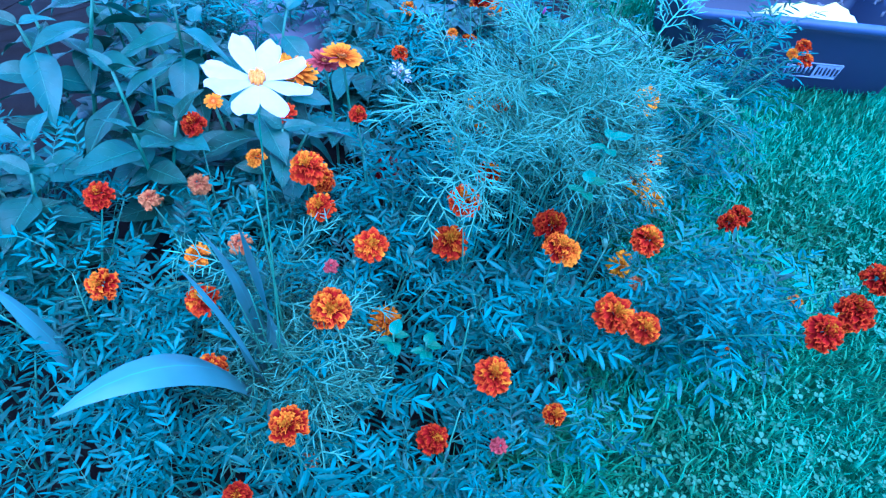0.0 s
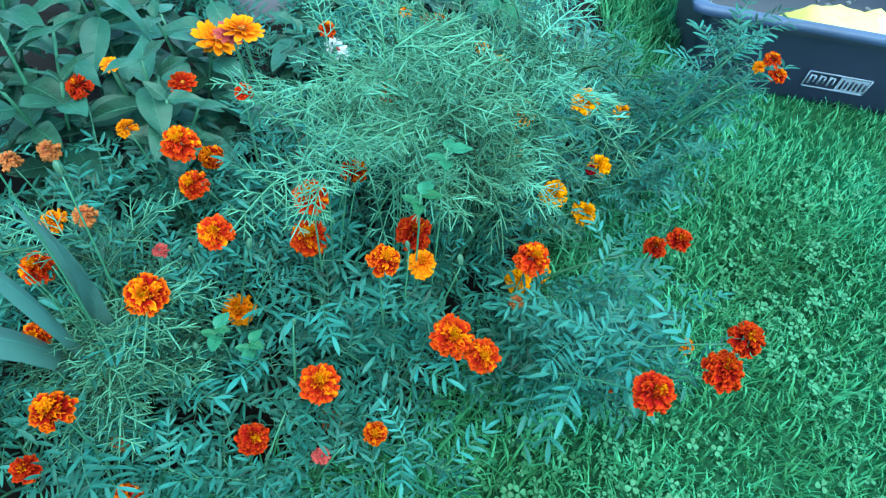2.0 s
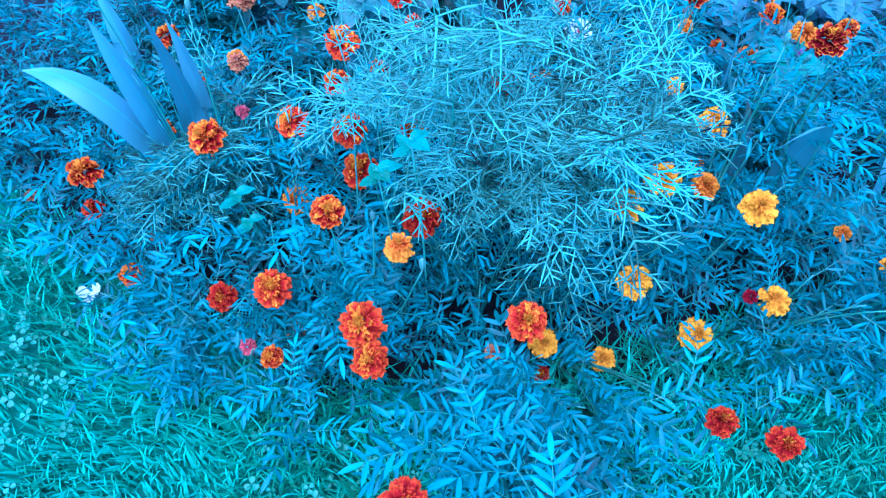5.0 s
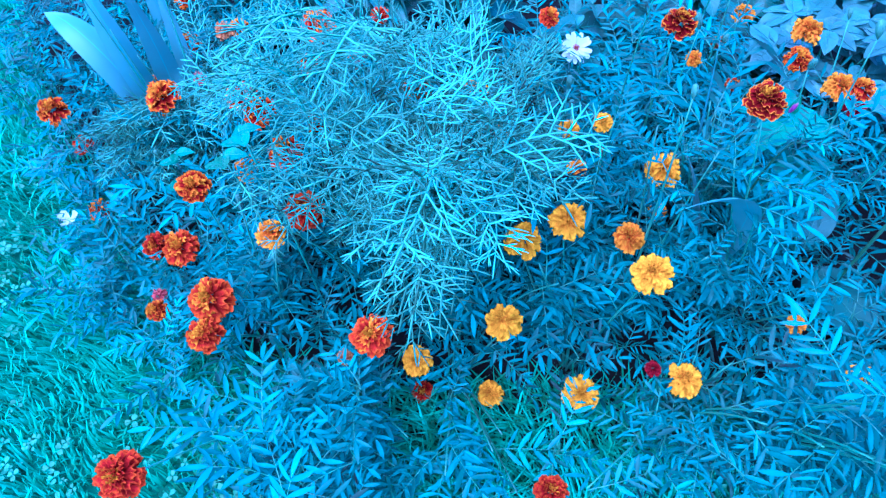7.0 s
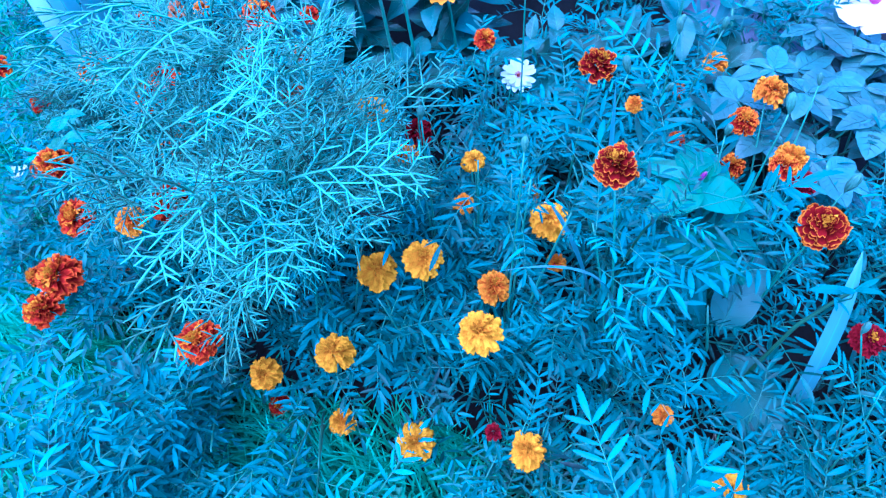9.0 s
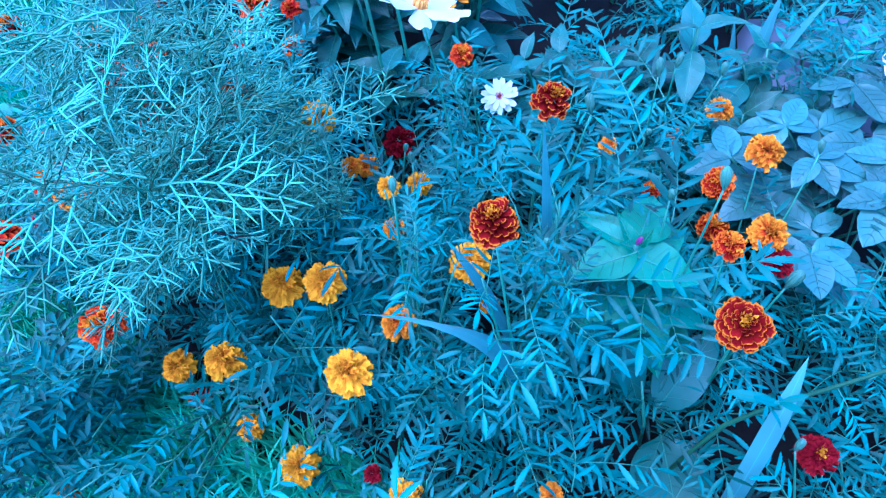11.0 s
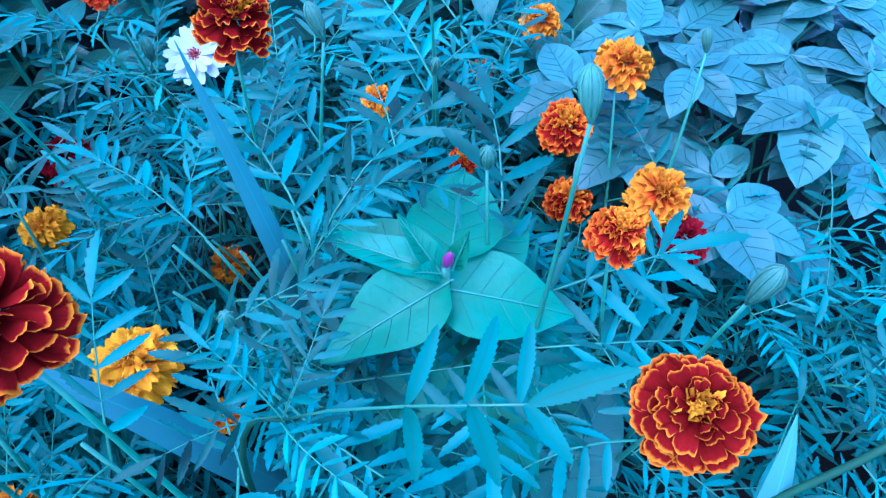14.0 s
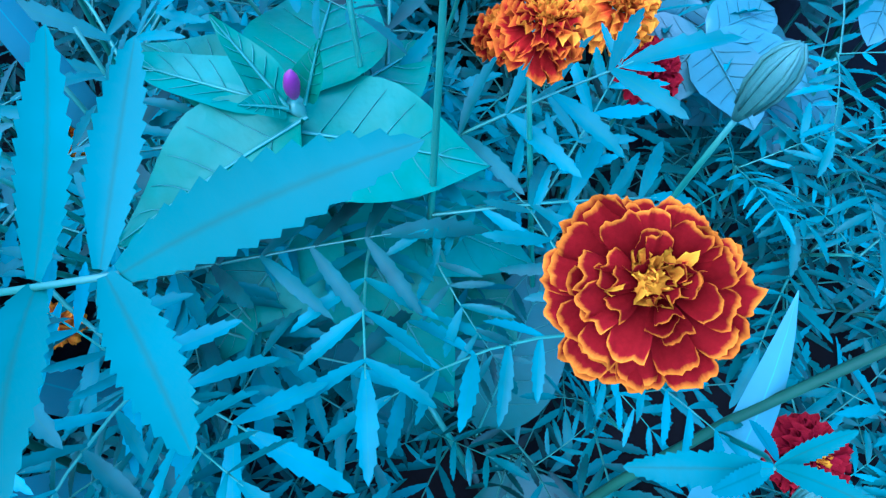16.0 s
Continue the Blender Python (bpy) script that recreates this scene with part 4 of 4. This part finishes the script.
weed = base("broad_leaved_weed", (.20, 1.225, .012), "low weed with broad dark bluish leaves", "weed")
ws = Shape()
ws.tube([(0, 0, -.015), (-.005, -.005, .06), (-.020, -.020, .13)], [.0022, .0020, .0012], 6, 0)
place("stem", ws.mesh("stem", LEAF_STEM), weed)
for root, tip, width in [((-.064, -.062, .170), (-.008, -.012, .092), .046), ((0, .012, .060), (.112, .040, .070), .078), ((-.012, .002, .085), (-.070, .040, .160), .050)]:
    root, tip = Vector(root), Vector(tip)
    place("leaf", broad_leaf(rm, (tip - root).length, width, 0.80, 0.10, 0.10, 0.02).mesh("broad_leaf", BROAD, VEIN), weed, pointing(root, tip - root, (0.2, 0, 1)))


def creeper(x, y, z, seed, count):
    """A trailing shoot with leaves of five oval leaflets."""
    r = random.Random(seed)
    plant = base("creeper", (x, y, 0.012), "creeper with oval bluish-green leaflets in fives", "creeper", "creepers by the bed")
    for k in range(count):
        a, d = r.uniform(0, 6.28), 0.12 * math.sqrt(r.random())
        top = Vector((d * math.cos(a), d * math.sin(a), z * r.uniform(0.75, 1.1)))
        stalk = Shape()
        stalk.tube(bezier((0, 0, -0.015), (top.x * 0.4, top.y * 0.4, top.z * 0.7), top, 6), [0.0014] * 6, 4, 0)
        place("stalk", stalk.mesh("stalk", LEAF_STEM), plant)
        turn = r.uniform(0, 6.28)
        for q in range(5):
            b = turn + (q - 2) * 0.95
            place("leaf", r.choice(CREEPER_LEAVES), plant, pointing(top, (math.cos(b), math.sin(b), r.uniform(-0.15, 0.2)), (r.uniform(-0.2, 0.2), r.uniform(-0.2, 0.2), 1), r.uniform(0.75, 1.1) * (1.1 if q == 2 else 0.9)))


for n, (x, y, z, c) in enumerate([(-.02, 1.42, .175, 11), (-.08, 1.37, .19, 9), (-.04, 1.50, .17, 8), (-.14, 1.40, .20, 9), (-.16, 1.52, .16, 8), (-.26, 1.45, .16, 8), (-.30, 1.58, .14, 6),
                                  (.06, 1.58, .12, 5)]):
    creeper(x, y, z, 70 + n, c)

# hibiscus bloom, blush with a magenta eye
hib = base("hibiscus_flower", (-.27, 1.50, .012), "large blush hibiscus bloom with a magenta eye", "hibiscus")
hs_ = Shape()
hs_.tube([(0, 0, -0.015), (0.005, -0.005, 0.1), (0.015, -0.015, 0.205)], [0.003, 0.003, 0.0025], 6, 0)
place("stalk", hs_.mesh("stalk", LEAF_STEM), hib)
ey = Shape()
ey.tube([(0, 0, -0.02), (0, 0, 0.04), (0, 0, 0.16), (0, 0, 0.3)], [0.06, 0.08, 0.04, 0.02], 8, 0)
hh = place("flower", ey.mesh("flower_eye", MAGENTA), hib, facing((0.018, -0.018, 0.21), (0.6, -0.3, 0.8), 0, 0.10))
hp = petal(random.Random(8), 0.5, 0.52, 0.05, 0.1, 0.03, 7, 7).mesh("petal", PINKISH)
for k in range(5):
    place("petal", hp, hh, pose(0, 0, 0, 0, 0, 72 * k) @ pose(0, 0.03, 0, 12, 10, 0))


# ---------------------------------------------------------------- iris blades
def iris(x, y, blades, label="long sword-shaped blue-green iris leaves"):
    plant = base("iris_plant", (x, y, 0.012), label, "iris", "irises in the bed")
    for mid, tip, width, *edge in blades:
        s = Shape()
        o = Vector((x, y, 0.012))
        pts = bezier((0, 0, -0.015), Vector(mid) - o, Vector(tip) - o, 14)
        rows, uvs = [], []
        for k, p in enumerate(pts):
            along = (pts[min(k + 1, 13)] - pts[max(k - 1, 0)]).normalized()
            across = along.cross(Vector((0, 0, 1)))
            across = across.normalized() if across.length > 0.05 else Vector((1, 0, 0))
            if edge:  # a blade that stands on its edge
                across = (Vector(edge[0]) - along * along.dot(Vector(edge[0]))).normalized()
            nrm = across.cross(along)
            t = k / 13
            w = width * 0.5 * (1.0 if t < 0.55 else max(0.02, 1 - ((t - 0.55) / 0.45) ** 2))
            rows.append([p - across * w, p - across * w * 0.4 + nrm * w * 0.16, p + nrm * w * 0.22, p + across * w * 0.4 + nrm * w * 0.16, p + across * w])
            uvs.append([(-1, t), (-0.4, t), (0, t), (0.4, t), (1, t)])
        s.sheet(rows, uvs)
        place("leaf", s.mesh("iris_leaf", BLADE), plant)


iris(-.170, .440, [((-.19, .385, .31), (-.308, .283, .252), .046), ((-.175, .41, .22), (-.222, .384, .35), .036), ((-.172, .466, .20), (-.188, .440, .358), .034), ((-.19, .487, .20), (-.238, .464, .318), .024)])
iris(-.37, .42, [((-.385, .41, .17), (-.43, .40, .27), .030), ((-.36, .43, .10), (-.34, .44, .16), .014)])
iris(.165, 1.09, [((.268, 1.105, .38), (.259, .972, .325), .030, (-.316, .06, -.488)), ((.178, 1.085, .20), (.171, 1.016, .316), .020)])
iris(.095, 1.10, [((.092, 1.098, .20), (.078, 1.080, .375), .014), ((.10, 1.11, .06), (.115, 1.12, .12), .010)])
iris(-.29, 1.30, [((-.29, 1.312, .15), (-.300, 1.365, .262), .022), ((-.285, 1.302, .15), (-.312, 1.312, .255), .017), ((-.30, 1.29, .10), (-.33, 1.27, .20), .014)])
iris(.275, 1.302, [((.245, 1.305, .19), (.181, 1.321, .248), .018), ((.28, 1.31, .05), (.30, 1.32, .09), .010)])

# ---------------------------------------------------------------- mortar tub
tub = base("mortar_tub", (.754, 1.717, 0.0), "dark plastic mortar tub with a crusted rim, holding a yellow sack", "tub")
tub.rotation_euler, tub.scale = (0, 0, radians(6.6)), (1.033, .96, 1.083)


def ring(hx, hy, z, corner=0.02, n=6):
    out = []
    for cx, cy, a0 in ((1, 1, 0), (-1, 1, 90), (-1, -1, 180), (1, -1, 270)):
        for k in range(n):
            a = radians(a0 + 90 * k / (n - 1))
            out.append((cx * (hx - corner) + corner * math.cos(a), cy * (hy - corner) + corner * math.sin(a), z))
    return out + [out[0]]


ts = Shape()
ts.sheet([ring(.245, .150, .004), ring(.252, .157, .012), ring(.275, .178, .150), ring(.280, .183, .172), ring(.272, .175, .176), ring(.266, .168, .150), ring(.243, .148, .020), ring(.10, .05, .016, .02)])
place("tub_wall", ts.mesh("tub_wall", TUB), tub)
rs = Shape()
rs.sheet([ring(.279, .182, .176), ring(.300, .203, .174), ring(.302, .205, .170), ring(.305, .208, .171), ring(.306, .209, .182), ring(.303, .206, .186), ring(.284, .187, .186), ring(.276, .179, .183), ring(.271, .174, .174)])
place("rim", rs.mesh("rim", TUB_RIM), tub, None, "worn blue-grey plastic rim")
rc = random.Random(5)
for k in range(90):
    side = rc.choice((0, 1, 2))
    u = rc.uniform(-.25, .25)
    zc = rc.uniform(.09, .172)
    p = (u, .1465 + .154 * (zc - .02), zc) if side < 2 else (rc.choice((-1, 1)) * .262, rc.uniform(-.15, .15), rc.uniform(.14, .17))
    n = (0, -1, 0.2) if side < 2 else (-1 if p[0] > 0 else 1, 0, 0.2)
    blob = Shape()
    rad = [rc.choice((.35, .6, 1.0)) * rc.uniform(.005, .014) for _ in range(8)]
    blob.sheet([[(0, 0, .0012)] * 9, [(.6 * rad[q % 8] * math.cos(q * .785), .6 * rad[q % 8] * math.sin(q * .785), .001) for q in range(9)],
                [(rad[q % 8] * math.cos(q * .785), rad[q % 8] * math.sin(q * .785), -.002) for q in range(9)]])
    place("mortar_splash", blob.mesh("mortar_splash", CRUST), tub, facing(p, n, rc.uniform(0, 360)), "pale dried mortar splash")
bd = Shape()
bm_frame = [(-.064, 0, .0), (.064, 0, .0), (.068, 0, .036), (-.064, 0, .036)]
for a, c in ((0, 1), (1, 2), (2, 3), (3, 0)):
    bd.tube([bm_frame[a], bm_frame[c]], [.0016, .0016], 4, 0)
for k in range(3):
    x0 = -.056 + .020 * k
    bd.tube([(x0, 0, .008), (x0, 0, .029)], [.0028, .0028], 4, 0)
    bd.tube([(x0 + .010, 0, .012), (x0 + .010, 0, .027)], [.0024, .0024], 4, 0)
    bd.tube([(x0, 0, .027), (x0 + .010, 0, .027)], [.0018, .0018], 4, 0)
bd.sheet([[(.003, -.0012, .002), (.062, -.0012, .002)], [(.003, -.0012, .034), (.064, -.0012, .034)]])
for k in range(3):
    x0 = .012 + .019 * k
    bd.tube([(x0, -.002, .008), (x0, -.002, .029)], [.0026, .0026], 4, 1)
    bd.tube([(x0 + .009, -.002, .010), (x0 + .009, -.002, .026)], [.0022, .0022], 4, 1)
place("badge", bd.mesh("badge", BADGE, TUB), tub, pose(.045, -.1645, .046, 8.6, 0, 0), "raised grey badge")
sk = Shape()
srows = []
for i in range(15):
    v = i / 14
    row = []
    for j in range(21):
        u = j / 20
        edge = min(1, 5 * min(u, 1 - u, v, 1 - v)) ** 0.5
        row.append((-.06 + .30 * u, -.15 + .24 * v, .02 + edge * (.115 + .02 * noise.noise((u * 5, v * 4, 2))) + .01 * noise.noise((u * 14, v * 12, 5)) * edge))
    srows.append(row)
sk.sheet(srows)
sk.slot = [1 if (k % 20) > 12 and (k // 20) < 9 else 0 for k in range(len(sk.f))]
sack = tagged(place("sack", sk.mesh("sack", SACK, SACK_WHITE)), "yellow and white plastic sack lying in the tub", "sack")
sack.matrix_basis = pose(.754, 1.717, 0.012, 0, 0, 6.6)

# ---------------------------------------------------------------- small things
stn = Shape()
stn.sheet([[(-.13, -.10, .0), (0, -.12, .0), (.14, -.08, .0), (.15, .06, .0)], [(-.12, -.09, .05), (0, -.105, .055), (.125, -.07, .05), (.135, .05, .05)],
           [(-.10, .0, .06), (0, .01, .064), (.10, .0, .06), (.12, .05, .052)], [(-.11, .10, .05), (0, .11, .05), (.09, .10, .05), (.12, .07, .05)], [(-.12, .11, .0), (0, .12, .0), (.10, .11, .0), (.13, .08, .0)]])
tagged(place("stone_slab", stn.mesh("stone_slab", STONE), None, pose(-.44, 1.43, .012, 0, 0, 12) @ Matrix.Diagonal((0.85, 0.95, 1.0, 1))), "flat pale lilac-grey stone at the back", "stone")
wf = base("fallen_petal", (-.093, .253, .016), "white fallen blossom on the grass", "blossom")
wp = petal(random.Random(2), .019, .016, .3, .2, .05).mesh("petal", WHITE)
for k in range(3):
    place("petal", wp, wf, pose(0, 0, .033, 20, 0, 120 * k + 20))
for n in range(16):
    r = random.Random(300 + n)
    x, y = r.uniform(.22, .38), r.uniform(1.20, 1.40)
    tw = Shape()
    a = r.uniform(0, 6.28)
    ln = r.uniform(.03, .08)
    p1 = Vector((math.cos(a) * ln, math.sin(a) * ln, r.uniform(.0, .02)))
    tw.tube([(0, 0, 0), p1 * .5 + Vector((0, 0, .006)), p1], [.0012, .001, .0006], 5, 0)
    tw.tube([p1 * .5 + Vector((0, 0, .006)), p1 * .6 + Vector((.01, -.01, .02))], [.0008, .0005], 5, 0)
    tagged(place("twig", tw.mesh("twig", TWIG), None, pose(x, y, .026)), "dry brown twig on the soil", "twig", "twigs on the soil")

for n, (x, y, z) in enumerate([(.155, .602, .405), (.140, .575, .365), (-.040, .464, .205), (-.003, .466, .195)]):
    r = random.Random(500 + n)
    sprig = base("sprig", (x, y + .02, .012), "small sprig with smooth oval green leaves", "weed", "sprigs among the flowers")
    st = Shape()
    st.tube(bezier((0, 0, -.015), (.004, 0, z * .5), (0, -.02, z - .012), 8), [.0011] * 8, 5, 0)
    place("stem", st.mesh("stem", LEAF_STEM), sprig)
    for k in range(4):
        a = 1.57 * k + r.uniform(-.4, .4)
        place("leaf", MIRABILIS_LEAVES[k % 3], sprig, pointing((0, -.02, z - .014 - .012 * (k // 2)), (math.cos(a), math.sin(a), .25), (0, 0, 1), r.uniform(.22, .34)))

# young marigolds with long leaves near the large dark bloom
def long_leaf(plant, rachis, leaflets, slim=1.0):
    """One long leaf: a bent rachis and toothed leaflets, each from a point on it to its tip."""
    o = plant.location
    s = Shape()
    pts = [Vector(p) - o for p in rachis]
    s.tube(pts, [slim * (0.0011 - 0.0005 * k / (len(pts) - 1)) for k in range(len(pts))], 6, 1)
    for k, (a, c, width) in enumerate(leaflets):  # width in metres
        a, c = Vector(a) - o, Vector(c) - o
        ln = (c - a).length
        s.add(leaflet(ln, width, 0.3, (0.10, -0.06, 0.16)[k % 3], 0.16, 29), pointing(a, c - a, (0.3, 0.2, 1)))
    place("leaf", s.mesh("long_leaf", LEAF_NEAR, LEAF_STEM), plant)


over = base("marigold_plant", (.215, 1.075, .012), "young marigold with long toothed leaves", "marigold", "marigolds in the bed")
ov = Shape()
ov.tube(bezier((0, 0, -.015), (-.018, .010, .33), (-.012, .045, .315), 12), [.0018 - .00008 * k for k in range(12)], 6, 0)
place("stem", ov.mesh("stem", DARK_STEM), over)
long_leaf(over, [(.2030, 1.120, .327), (.2085, 1.138, .347), (.2185, 1.162, .373), (.2235, 1.176, .3845), (.2280, 1.189, .395)],
          [((.2280, 1.189, .395), (.2245, 1.209, .407), .0050), ((.2280, 1.188, .395), (.2410, 1.196, .396), .0040), ((.2235, 1.177, .385), (.2420, 1.180, .395), .0050),
           ((.2270, 1.187, .394), (.2125, 1.191, .402), .0034), ((.2225, 1.176, .384), (.2090, 1.185, .399), .0042),
           ((.2185, 1.162, .373), (.2370, 1.166, .3835), .0042), ((.2180, 1.162, .373), (.2055, 1.171, .388), .0040)], 0.5)
for k, (way, sc) in enumerate([((-.04, .02, .03), .5), ((.03, .03, .02), .45), ((.02, -.03, .03), .5), ((-.02, -.03, .04), .45), ((0, .01, .05), .4)]):
    place("leaf", TOOTHED_LEAVES[k], over, pointing((-.012, .045, .315), way, (0.2, 0, 1), sc))
place("leaf", TOOTHED_LEAVES[3], over, pointing((-.012, .02, .27), (.07, .03, .03), (.2, 0, 1), 0.9))
place("leaf", TOOTHED_LEAVES[2], over, pointing((-.010, .015, .25), (-.07, -.03, .04), (0, 0, 1), 0.9))

young = base("marigold_plant", (.245, 1.235, .012), "young marigold with a ribbed leaning stem", "marigold", "marigolds in the bed")
ys = Shape()
ys.tube([(0, 0, -.015), (-.012, .020, .09), (-.022, .040, .165), (-.034, .071, .1975), (-.0446, .108, .2314), (-.060, .150, .262), (-.078, .19, .285)], [.0022, .0022, .0021, .0019, .0018, .0016, .0012], 7, 0)
place("stem", ys.mesh("stem", DARK_STEM), young)
long_leaf(young, [(.214, 1.303, .206), (.226, 1.303, .235), (.2316, 1.2942, .2567)],
          [((.2316, 1.294, .2567), (.228, 1.257, .2543), .0085), ((.231, 1.295, .256), (.224, 1.3122, .2671), .0052), ((.2316, 1.295, .257), (.241, 1.3067, .2739), .0058), ((.229, 1.299, .249), (.2148, 1.300, .2395), .0050),
           ((.2305, 1.296, .253), (.2376, 1.271, .268), .0060)])
for k, (at, way, sc) in enumerate([((-.066, .165, .270), (-.05, .04, .02), .75), ((-.066, .165, .270), (.05, .05, -.02), .7), ((-.050, .125, .243), (-.05, .05, -.04), .7), ((-.0446, .108, .231), (.05, .06, -.05), .6), ((-.078, .19, .285), (-.03, .06, .02), .7)]):
    place("leaf", TOOTHED_LEAVES[k], young, pointing(at, way, (0.2, -0.2, 1), sc))
